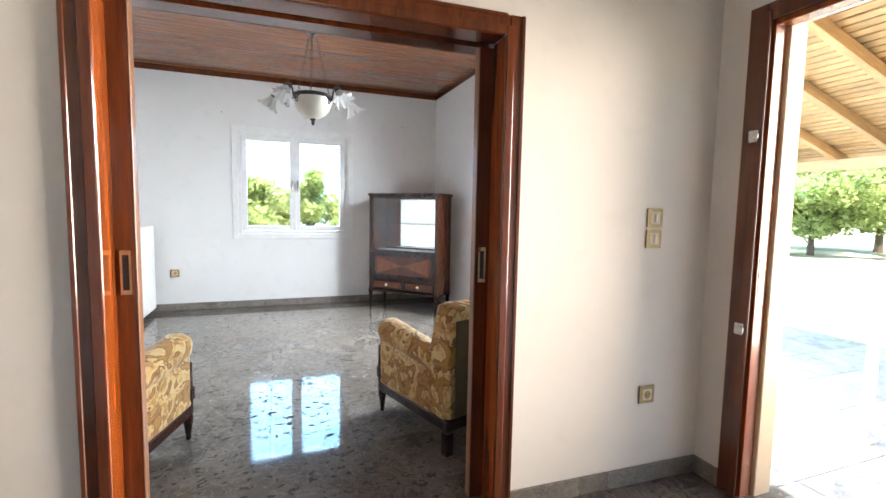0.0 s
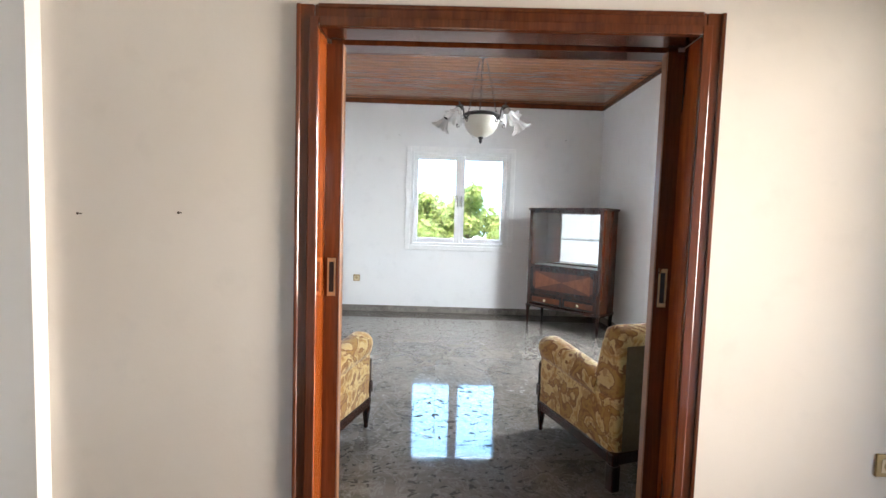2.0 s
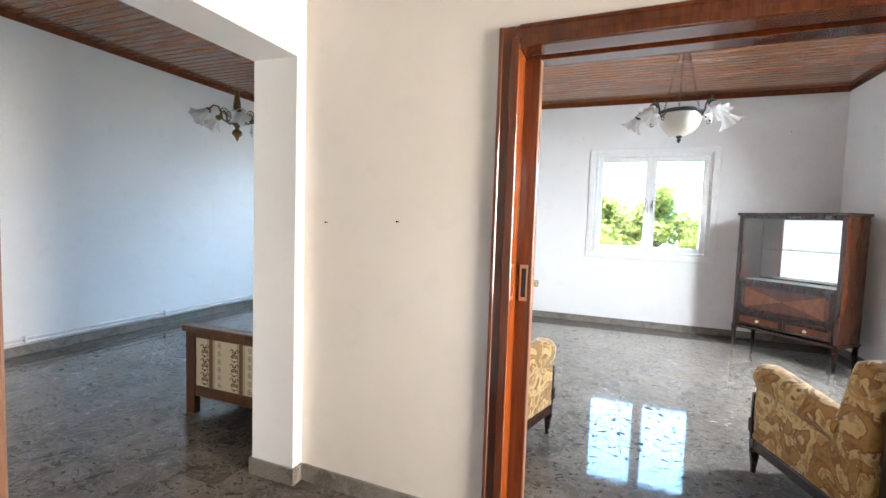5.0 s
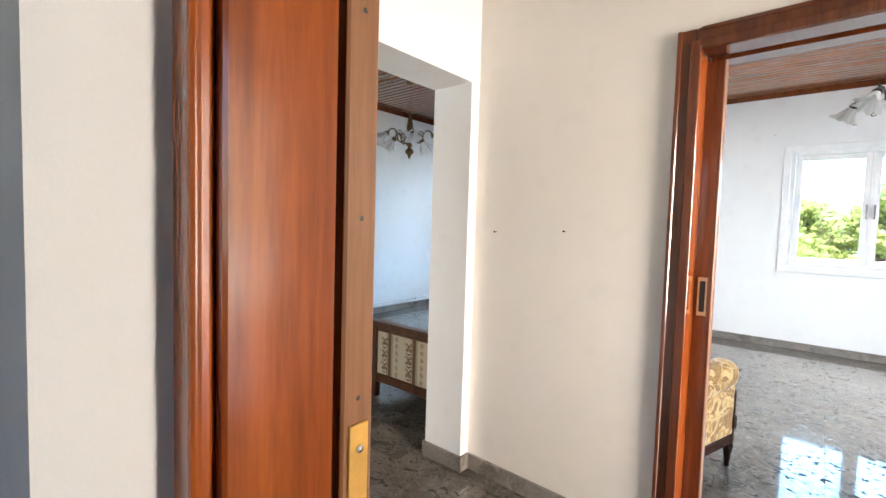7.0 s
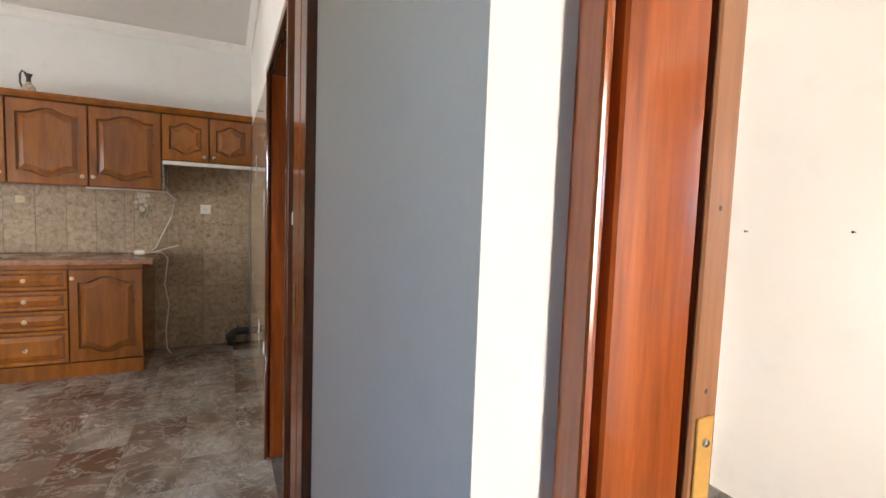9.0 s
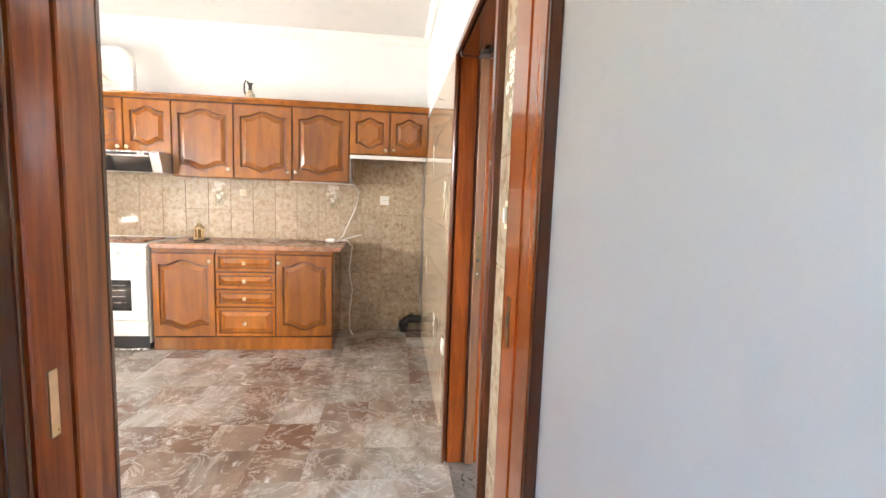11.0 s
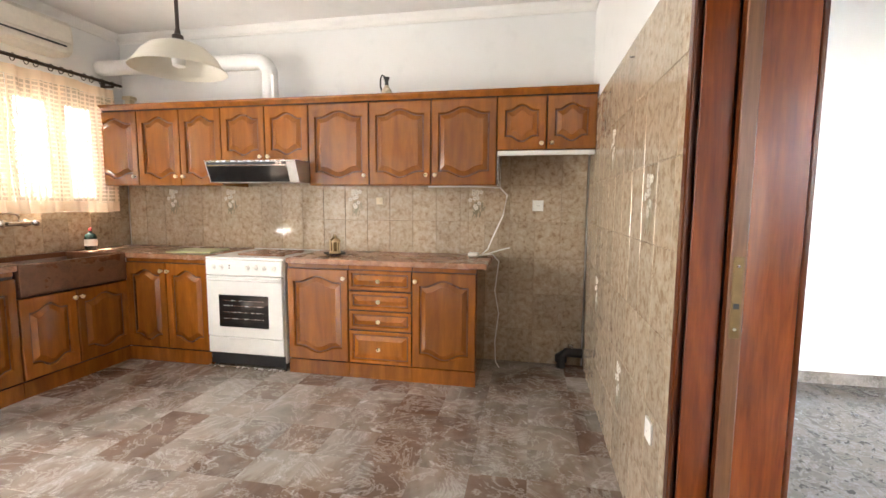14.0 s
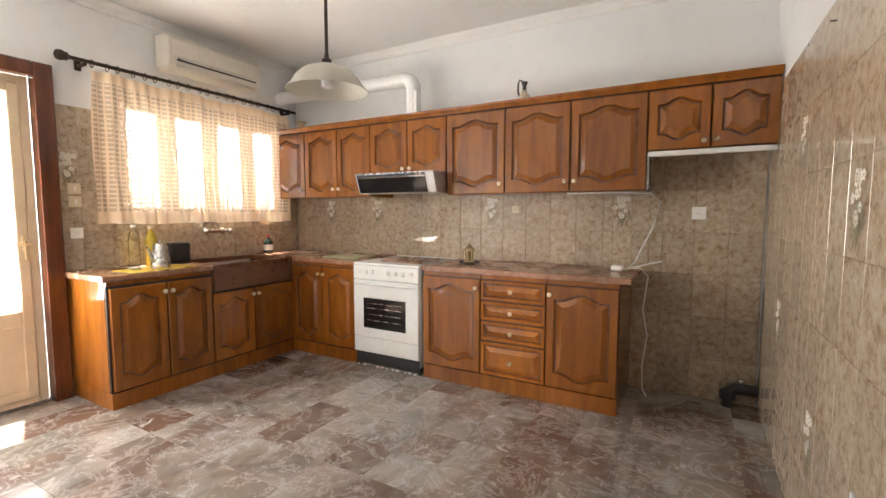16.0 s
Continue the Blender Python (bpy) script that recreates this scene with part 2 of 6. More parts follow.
# ---------------------------------------------------------------- large structure
HALL_N, SALON_S, SALON_N = 1.611, 1.85, 6.206      # wall faces, y
HALL_E, SALON_E = 1.875, 2.09                      # wall faces, x
ARCH_E, ARCH_W = -1.597, -1.847
SKEW = -1.8                                        # the hall's north wall stands a little askew, degrees
SALON_W = -1.61
WEST = -5.0
MID_S, MID_N = -0.144, 0.12
KIT_S, KIT_E = -4.35, -1.58
H_HALL, H_WOOD, H_KIT = 2.86, 2.90, 2.80
ASKEW = pose(0.84, HALL_N, 0, 0, 0, SKEW) @ pose(-0.84, -HALL_N, 0)


def askew_y(x):
    return HALL_N - math.tan(radians(-SKEW)) * (x - 0.84)


structure("wall_west", boxes((WEST - 0.25, WEST, KIT_S - 0.25, SALON_N + 0.25, -0.2, 3.1)), M_WALL_WHITE, "white plastered west outer wall")
# north wall with the salon window and an added, unseen day room door
structure("wall_north", boxes(
    (WEST, -4.4, SALON_N, SALON_N + 0.25, -0.2, 3.1), (-2.5, -0.534, SALON_N, SALON_N + 0.25, -0.2, 3.1),
    (-4.4, -2.5, SALON_N, SALON_N + 0.25, 2.35, 3.1), (-4.4, -2.5, SALON_N, SALON_N + 0.25, -0.2, 0.0),
    (-0.534, 0.846, SALON_N, SALON_N + 0.25, -0.2, 0.929), (-0.534, 0.846, SALON_N, SALON_N + 0.25, 2.232, 3.1),
    (0.846, SALON_E + 0.25, SALON_N, SALON_N + 0.25, -0.2, 3.1)), M_WALL_WHITE, "white plastered north wall with a window opening")
structure("wall_salon_east", boxes(
    (SALON_E, SALON_E + 0.25, SALON_S, 3.22, -0.2, 3.1), (SALON_E, SALON_E + 0.25, 4.62, SALON_N, -0.2, 3.1),
    (SALON_E, SALON_E + 0.25, 3.22, 4.62, 2.5, 3.1), (SALON_E, SALON_E + 0.25, 3.22, 4.62, -0.2, 0.0)), M_WALL_WHITE, "white plastered wall with a balcony door opening")
structure("wall_hall_east", boxes(
    (HALL_E, HALL_E + 0.17, 1.36, SALON_S, -0.2, 3.1), (HALL_E, HALL_E + 0.17, -1.6, 0.42, -0.2, 3.1),
    (HALL_E, HALL_E + 0.17, 0.42, 1.36, 2.1, 3.1), (HALL_E, HALL_E + 0.17, 0.42, 1.36, -0.2, -0.01)), M_WALL, "cream plastered wall round the entry door")
# hall's north wall with the wide sliding-door opening
bm = boxes((ARCH_E - 0.03, -0.606, HALL_N, SALON_S, -0.2, 3.1), (0.788, SALON_E, HALL_N, SALON_S, -0.2, 3.1),
           (-0.606, 0.788, HALL_N, SALON_S, 1.982, 3.1))
bmesh.ops.transform(bm, verts=bm.verts, matrix=ASKEW)
structure("wall_hall_north", bm, M_WALL, "cream plastered hall wall with old nail holes")
structure("wall_arch", boxes(
    (ARCH_W, ARCH_E, MID_N, 0.30, -0.2, 3.1), (ARCH_W, ARCH_E, 1.625, SALON_S + 0.07, -0.2, 3.1),
    (ARCH_W, ARCH_E, 0.30, 1.625, 2.018, 3.1)), M_WALL_WHITE, "white plastered wall with a doorless opening")
structure("wall_salon_west", boxes((SALON_W - 0.24, SALON_W, SALON_S, SALON_N, -0.2, 3.1)), M_WALL_WHITE, "white plastered salon side wall")
# wall between kitchen and day room, and its stub into the hall
structure("wall_middle", boxes(
    (WEST, -2.702, MID_S, MID_N, -0.2, 3.1), (-1.818, ARCH_E, MID_S, MID_N, -0.2, 3.1),
    (-2.702, -1.818, MID_S, MID_N, 1.972, 3.1)), M_WALL_WHITE, "white plastered wall between kitchen and day room")
structure("wall_hall_south", boxes(
    (ARCH_E, -0.589, -0.166, -0.059, -0.2, 3.1), (ARCH_E, -0.575, -0.059, 0.092, -0.2, 3.1),
    (0.689, HALL_E, -0.166, 0.092, -0.2, 3.1), (-0.589, 0.689, -0.166, -0.059, 2.095, 3.1), (-0.575, 0.689, -0.059, 0.092, 2.072, 3.1)), M_WALL_WHITE, "white plastered wall between hall and corridor")
structure("wall_kitchen_east", boxes(
    (KIT_E, -1.375, KIT_S, -1.047, -0.2, 3.1), (KIT_E, -1.375, -0.164, MID_S, -0.2, 3.1),
    (KIT_E, -1.375, -1.047, -0.164, 2.022, 3.1)), M_WALL_WHITE, "white plastered wall with the kitchen doorway")
structure("wall_south", boxes(
    (WEST, -4.84, KIT_S - 0.25, KIT_S, -0.2, 3.1), (-3.22, -2.80, KIT_S - 0.25, KIT_S, -0.2, 3.1),
    (-4.84, -3.22, KIT_S - 0.25, KIT_S, -0.2, 1.2), (-4.84, -3.22, KIT_S - 0.25, KIT_S, 2.2, 3.1),
    (-2.80, -1.84, KIT_S - 0.25, KIT_S, 2.2, 3.1), (-2.80, -1.84, KIT_S - 0.25, KIT_S, -0.2, -0.01),
    (-1.84, -1.42, KIT_S - 0.25, KIT_S, -0.2, 3.1)), M_WALL_WHITE, "white plastered kitchen wall with window and garden door")
# the opening is added out of view to brighten the corridor
structure("wall_corridor_south", boxes((-1.42, -0.36, -1.6, -1.4, -0.2, 3.1), (0.26, HALL_E, -1.6, -1.4, -0.2, 3.1), (-0.36, 0.26, -1.6, -1.4, -0.2, 1.15), (-0.36, 0.26, -1.6, -1.4, 2.0, 3.1)), M_WALL_WHITE, "plain white corridor wall with an unseen opening added for daylight")

# slab added out of view, only to block sun from the corridor opening
structure("eaves", boxes((-1.42, HALL_E + 0.17, -2.5, -1.6, 3.05, 3.15)), M_WALL_WHITE, "unseen white slab added to keep the sun out of the corridor opening", "roof")
structure("ceiling_hall", boxes((ARCH_E - 0.1, HALL_E + 0.1, -1.5, 1.7, H_HALL, 3.05)), M_CEIL, "white plaster hall ceiling")
structure("ceiling_kitchen", boxes((WEST - 0.1, -1.5, KIT_S - 0.1, 0.0, H_KIT, 3.05)), M_CEIL, "white plaster kitchen ceiling")


def board_ceiling(name, x0, x1, y0, y1):
    """Narrow varnished boards that run along x, with open V joints."""
    bm = bmesh.new()
    n = int((y1 - y0) / 0.085)
    w = (y1 - y0) / n
    for i in range(n):
        a = y0 + i * w
        pts = [(a + 0.002, H_WOOD + 0.02), (a + 0.002, H_WOOD + 0.007), (a + 0.009, H_WOOD), (a + w - 0.009, H_WOOD), (a + w - 0.002, H_WOOD + 0.007), (a + w - 0.002, H_WOOD + 0.02)]
        lo = [bm.verts.new((x0, y, z)) for y, z in pts]
        hi = [bm.verts.new((x1, y, z)) for y, z in pts]
        for k in range(len(pts) - 1):
            bm.faces.new((lo[k], lo[k + 1], hi[k + 1], hi[k]))
    box(bm, x0, x1, y0, y1, H_WOOD + 0.02, 3.05)
    structure(name, bm, M_CEIL_WOOD, "varnished brown narrow-board wooden ceiling")
    trim = boxes((x0, x1, y1 - 0.022, y1, H_WOOD - 0.055, H_WOOD), (x0, x1, y0, y0 + 0.022, H_WOOD - 0.055, H_WOOD),
                 (x0, x0 + 0.022, y0 + 0.022, y1 - 0.022, H_WOOD - 0.055, H_WOOD), (x1 - 0.022, x1, y0 + 0.022, y1 - 0.022, H_WOOD - 0.055, H_WOOD), bevel=0.006)
    structure("trim_" + name, trim, M_DOOR_DARK, "dark wooden moulding round the ceiling", "trim")


board_ceiling("ceiling_salon", SALON_W, SALON_E, SALON_S, SALON_N)
board_ceiling("ceiling_day_room", WEST, ARCH_W, MID_N, SALON_N)
# plaster moulding round the kitchen ceiling
cove = [(0.0, H_KIT - 0.075), (0.012, H_KIT - 0.075), (0.016, H_KIT - 0.055), (0.04, H_KIT - 0.03), (0.05, H_KIT - 0.008), (0.05, H_KIT), (0.0, H_KIT)]
bm = bmesh.new()
extrude_outline([(WEST + x, z) for x, z in cove], KIT_S, MID_S, bm)
structure("trim_kitchen_west", bm, M_CEIL, "white plaster ceiling moulding", "trim")
bm = bmesh.new()
extrude_outline([(x, z) for x, z in cove], WEST + 0.05, KIT_E, bm)
bmesh.ops.transform(bm, verts=bm.verts, matrix=Matrix(((0, 1, 0, 0), (1, 0, 0, KIT_S), (0, 0, 1, 0), (0, 0, 0, 1))))
structure("trim_kitchen_south", bm, M_CEIL, "white plaster ceiling moulding", "trim")
bm = bmesh.new()
extrude_outline([(-x, z) for x, z in cove], WEST + 0.05, KIT_E, bm)
bmesh.ops.transform(bm, verts=bm.verts, matrix=Matrix(((0, 1, 0, 0), (1, 0, 0, MID_S), (0, 0, 1, 0), (0, 0, 0, 1))))
structure("trim_kitchen_north", bm, M_CEIL, "white plaster ceiling moulding", "trim")

floor_dark = structure("floor", boxes((WEST, HALL_E + 0.17, -1.5, SALON_N, -0.2, -0.008), (HALL_E + 0.17, SALON_E, SALON_S, SALON_N, -0.2, -0.008)), M_FLOOR_JOINT, "polished grey marble floor with dark pits")
floor_kitchen = structure("floor_kitchen", boxes((WEST, KIT_E + 0.08, KIT_S, -1.502, -0.2, -0.004), (WEST, KIT_E + 0.08, -1.498, MID_S, -0.19, -0.0035)), M_GROUT, "brown and grey veined marble kitchen floor", "floor")


def skirting(name, x0, x1, y0, y1, h=0.085, m=None):
    bm = boxes((x0, x1, y0, y1, 0.0, h), bevel=0.003)
    bmesh.ops.transform(bm, verts=bm.verts, matrix=m or Matrix())
    structure(name, bm, M_SKIRT, "grey marble skirting strip along the wall", "baseboard")


skirting("baseboard_hall_a", ARCH_E + 0.014, -0.662, HALL_N - 0.013, HALL_N, m=ASKEW)
skirting("baseboard_hall_b", 0.846, HALL_E - 0.014, HALL_N - 0.013, HALL_N, m=ASKEW)
skirting("baseboard_hall_c", HALL_E - 0.013, HALL_E, 1.44, askew_y(HALL_E))
skirting("baseboard_arch", ARCH_W - 0.013, ARCH_E + 0.013, 1.612, 1.625)
skirting("baseboard_arch_b", ARCH_E, ARCH_E + 0.013, 1.625, askew_y(ARCH_E) - 0.002)
skirting("baseboard_arch_c", ARCH_W - 0.013, ARCH_W, 1.625, SALON_S)
skirting("baseboard_salon_n", SALON_W, SALON_E, SALON_N - 0.013, SALON_N)
skirting("baseboard_salon_e", SALON_E - 0.013, SALON_E, 4.70, SALON_N - 0.013)
skirting("baseboard_salon_w", SALON_W, SALON_W + 0.013, SALON_S, SALON_N - 0.013)
skirting("baseboard_day_room", WEST, WEST + 0.013, MID_N, SALON_N)
skirting("baseboard_corridor", -1.355, -0.589, -0.179, -0.166)

# ---------------------------------------------------------------- materials of things
M_BRASS = plain("worn_brass", (0.74, 0.6, 0.36), 0.3, 1.0)
M_DARK_BRASS = plain("aged_brass", (0.2, 0.13, 0.06), 0.38, 1.0)
M_GOLD_BRASS = plain("golden_brass", (0.85, 0.5, 0.14), 0.35, 0.8)
M_CHROME = plain("chrome", (0.75, 0.75, 0.76), 0.14, 1.0, vary=0.04)
M_STEEL = plain("brushed_steel", (0.6, 0.59, 0.57), 0.26, 1.0, scale=60)
M_HOOD = plain("satin_steel", (0.55, 0.54, 0.52), 0.38, 0.7, vary=0.03, bump=0.0)
M_ENAMEL = plain("white_enamel", (0.80, 0.80, 0.78), 0.22, vary=0.03)
M_WHITE_PAINT = plain("white_gloss_paint", (0.78, 0.78, 0.77), 0.35, vary=0.05, scale=12)
M_CREAM_PAINT = plain("cream_paint", (0.68, 0.52, 0.34), 0.4, vary=0.06, scale=10)
M_IVORY = plain("ivory_plastic", (0.62, 0.52, 0.36), 0.4, vary=0.06)
M_WHITE_PLASTIC = plain("white_plastic", (0.78, 0.77, 0.74), 0.4, vary=0.04)
M_AC = plain("cream_plastic", (0.70, 0.66, 0.58), 0.42, vary=0.05)
M_BLACK = plain("black_plastic", (0.02, 0.02, 0.022), 0.35)
M_BLACK_GLASS = plain("black_glass", (0.012, 0.012, 0.013), 0.08, vary=0.1, bump=0.0)
M_GLASS = glass_pane("window_glass")
M_MIRROR = plain("mirror", (0.82, 0.84, 0.83), 0.03, 1.0, vary=0.02, bump=0.0)
M_WORKTOP = marble("brown_laminate_worktop", [(0.29, 0.145, 0.085), (0.31, 0.155, 0.09)], (0.42, 0.26, 0.17), 0.24, 14.0)
# edge strip of the sliding leaves, paler than their faces
M_LEAF_EDGE = wood("pale_leaf_edge", (0.20, 0.085, 0.035), (0.31, 0.14, 0.065), (22, 22, 1.4), 0.35)

# ---------------------------------------------------------------- door frames
def doorway(name, m, w, h, t, label, c=0.075, leaf=None, both=True, sides="LR", lock=1.05, pull=False, trim=None):
    """A wooden frame with casing, lining and, in its pockets, sliding leaves. x runs across the opening, y into the wall.
    leaf: (front, back, how far it shows)."""
    th = thing(name, m, label, "door frame", kind="structure")
    trim = trim or M_DOOR_DARK
    for side in (0, 1):
        s, x0 = (1, 0.0) if side == 0 else (-1, w)
        X = lambda v: x0 + s * v
        bm = boxes((X(-c), X(-0.014), -0.016, 0.0, 0, h + c), bevel=0.005, seg=2)
        box(bm, X(-0.03), X(0.004), -0.026, -0.0165, 0, h + 0.03, bevel=0.004, seg=2)
        box(bm, X(-c - 0.002), X(-c + 0.014), -0.022, 0.002, 0, h + c, bevel=0.003)
        part("casing", bm, trim, th)
        v0, v1, out = leaf or (t * 0.45, t * 0.45, 0)
        part("lining", boxes((X(-0.02), X(0.0), 0.0, v0 - 0.006, 0, h), bevel=0.003), M_DOOR_WOOD, th)
        if leaf:
            if t > v1 + 0.02:
                part("far_lining", boxes((X(-0.02), X(0.0), v1 + 0.006, t, 0, h), bevel=0.003), M_DOOR_WOOD, th)
            lf = part("sliding_leaf", boxes((X(-0.018), X(out - 0.006), v0, v1, 0.008, h - 0.012)), M_DOOR_DARK, th, "dark varnished sliding door leaf pushed into its pocket")
            part("leaf_edge", boxes((X(out - 0.006), X(out), v0 - 0.001, v1 + 0.001, 0.008, h - 0.012), bevel=0.0025), M_LEAF_EDGE, lf, "paler edge of the sliding leaf")
            if pull:
                fp = part("flush_pull", boxes((X(out - 0.05), X(out - 0.018), v0 - 0.003, v0, lock - 0.075, lock + 0.075)), M_BLACK, lf, "dark recess of the flush pull")
                part("pull_rim", boxes((X(out - 0.05), X(out - 0.044), v0 - 0.006, v0 - 0.003, lock - 0.075, lock + 0.075), (X(out - 0.024), X(out - 0.018), v0 - 0.006, v0 - 0.003, lock - 0.075, lock + 0.075), (X(out - 0.044), X(out - 0.024), v0 - 0.006, v0 - 0.003, lock + 0.06, lock + 0.075), (X(out - 0.044), X(out - 0.024), v0 - 0.006, v0 - 0.003, lock - 0.075, lock - 0.06)), M_BRASS, fp, "worn brass rim")
            else:
                part("lock_plate", boxes((X(out), X(out + 0.0025), v0 + 0.006, v1 - 0.006, lock - 0.115, lock + 0.105), bevel=0.001), M_GOLD_BRASS if lock < 1.03 else M_DARK_BRASS, lf, "brass lock face with slotted screws")
                part("keyhole", boxes((X(out + 0.0025), X(out + 0.0035), v0 + 0.012, v1 - 0.012, lock - 0.035, lock - 0.02)), M_BLACK, lf)
                for zz in (lock + 0.08, lock - 0.09):
                    part("screw", lathe([(0.0045, 0), (0.004, 0.0025), (0, 0.003)], 10, m=Matrix.Translation((X(out + 0.0025), (v0 + v1) / 2, zz)) @ Matrix.Rotation(s * math.pi / 2, 4, "Y")), M_STEEL, lf)
        else:
            part("far_lining", boxes((X(-0.02), X(0.0), v0 + 0.006, t, 0, h), bevel=0.003), M_DOOR_WOOD, th)
        if both:
            bm = boxes((X(-c), X(-0.002), t, t + 0.016, 0, h + c), bevel=0.005, seg=2)
            part("casing", bm, M_DOOR_DARK, th)
    bm = boxes((-0.012, w + 0.012, -0.016, 0.0, h + 0.014, h + c), bevel=0.005, seg=2)
    box(bm, 0.006, w - 0.006, -0.026, -0.0165, h - 0.004, h + 0.03, bevel=0.004, seg=2)
    box(bm, 0.0, w, -0.022, 0.0, h + c - 0.014, h + c + 0.002, bevel=0.003)
    part("head_casing", bm, M_DOOR_DARK, th)
    v0, v1, _ = leaf or (t * 0.45, t * 0.5, 0)
    part("head_lining", boxes((0, w, 0.0, v0 - 0.008, h, h + 0.02), (0, w, v1 + 0.002, max(t, v1 + 0.004), h, h + 0.02), (0, w, v0 - 0.008, v1 + 0.002, h + 0.016, h + 0.02), bevel=0.002), M_DOOR_DARK, th)
    if both:
        part("head_casing", boxes((0.0, w, t, t + 0.016, h, h + c), bevel=0.005), M_DOOR_DARK, th)
    return th


doorway("door_frame_1", ASKEW @ pose(-0.584, HALL_N, 0), 1.35, 1.96, 0.239, "dark varnished wooden frame of the wide sliding salon door, open", leaf=(0.112, 0.152, 0.062), pull=True)
df2 = doorway("door_frame_2", pose(-0.553, -0.059, 0), 1.22, 2.05, 0.15, "red-brown varnished wooden frame of the open hall doorway", c=0.034, leaf=(0.11, 0.146, 0.005), both=False, lock=0.998, trim=M_DOOR_WOOD)
for z in (0.62, 0.8, 1.128, 1.305, 1.5, 1.72):
    part("nail_hole", lathe([(0.0028, 0), (0, 0.0006)], 7, m=Matrix.Translation((0.005, 0.128, z)) @ Matrix.Rotation(math.pi / 2, 4, "Y")), M_BLACK, df2)
k = doorway("door_frame_3", pose(-1.375, -1.025, 0, 0, 0, 90), 0.84, 2.0, 0.205, "red-brown varnished wooden frame of the open kitchen doorway", c=0.055, both=False)
part("strike_plate", boxes((0.8375, 0.84, 0.14, 0.17, 0.985, 1.095), bevel=0.001), M_DARK_BRASS, k, "aged brass strike plate")
part("strike_hole", boxes((0.8365, 0.8375, 0.148, 0.162, 1.03, 1.055)), M_BLACK, k)
part("casing", boxes((0.84, 0.853, 0.195, 0.211, 0, 2.05), (-0.07, 0.0, 0.205, 0.221, 0, 2.05), bevel=0.003), M_DOOR_DARK, k)
part("catch", boxes((0.0, 0.003, 0.03, 0.05, 0.86, 0.98)), M_BRASS, k)
doorway("door_frame_4", pose(-2.68, -0.152, 0), 0.84, 1.95, 0.272, "red-brown wooden frame of a sliding door into the day room", c=0.03, leaf=(0.09, 0.128, 0.03), lock=1.05)

# entry door: frame in the east wall, its leaf out of sight
e = thing("door_frame_5", pose(HALL_E, 1.36, 0, 0, 0, -90), "dark brown entry door frame with strike plates", "door frame", kind="structure")
for x0, s in ((0.0, 1), (0.94, -1)):
    X = lambda v: x0 + s * v
    part("casing", boxes((X(-0.075), X(0.0), -0.02, 0.0, 0, 2.165), (X(-0.02), X(0.022), -0.03, -0.0205, 0, 2.13), bevel=0.004), M_DOOR_DARK, e)
    part("lining", boxes((X(0.0), X(0.026), 0.0, 0.07, 0, 2.1), bevel=0.003), M_DOOR_WOOD, e)
    part("outer_lining", boxes((X(0.0), X(0.042), 0.071, 0.175, 0, 2.1), bevel=0.004), M_CREAM_PAINT, e, "cream painted outer reveal")
part("head_casing", boxes((0.0, 0.94, -0.02, 0.0, 2.09, 2.165), bevel=0.004), M_DOOR_DARK, e)
part("head_lining", boxes((0.027, 0.913, 0.0, 0.07, 2.07, 2.1), bevel=0.003), M_DOOR_WOOD, e)
for z in (1.62, 0.78):
    part("strike_plate", boxes((-0.035, 0.005, -0.034, -0.03, z - 0.025, z + 0.025), (-0.012, 0.012, -0.044, -0.034, z - 0.012, z + 0.012), bevel=0.0015), M_STEEL, e, "steel latch keeper")
part("lock_keep", boxes((0.026, 0.029, 0.012, 0.036, 0.93, 1.13), bevel=0.001), M_STEEL, e)


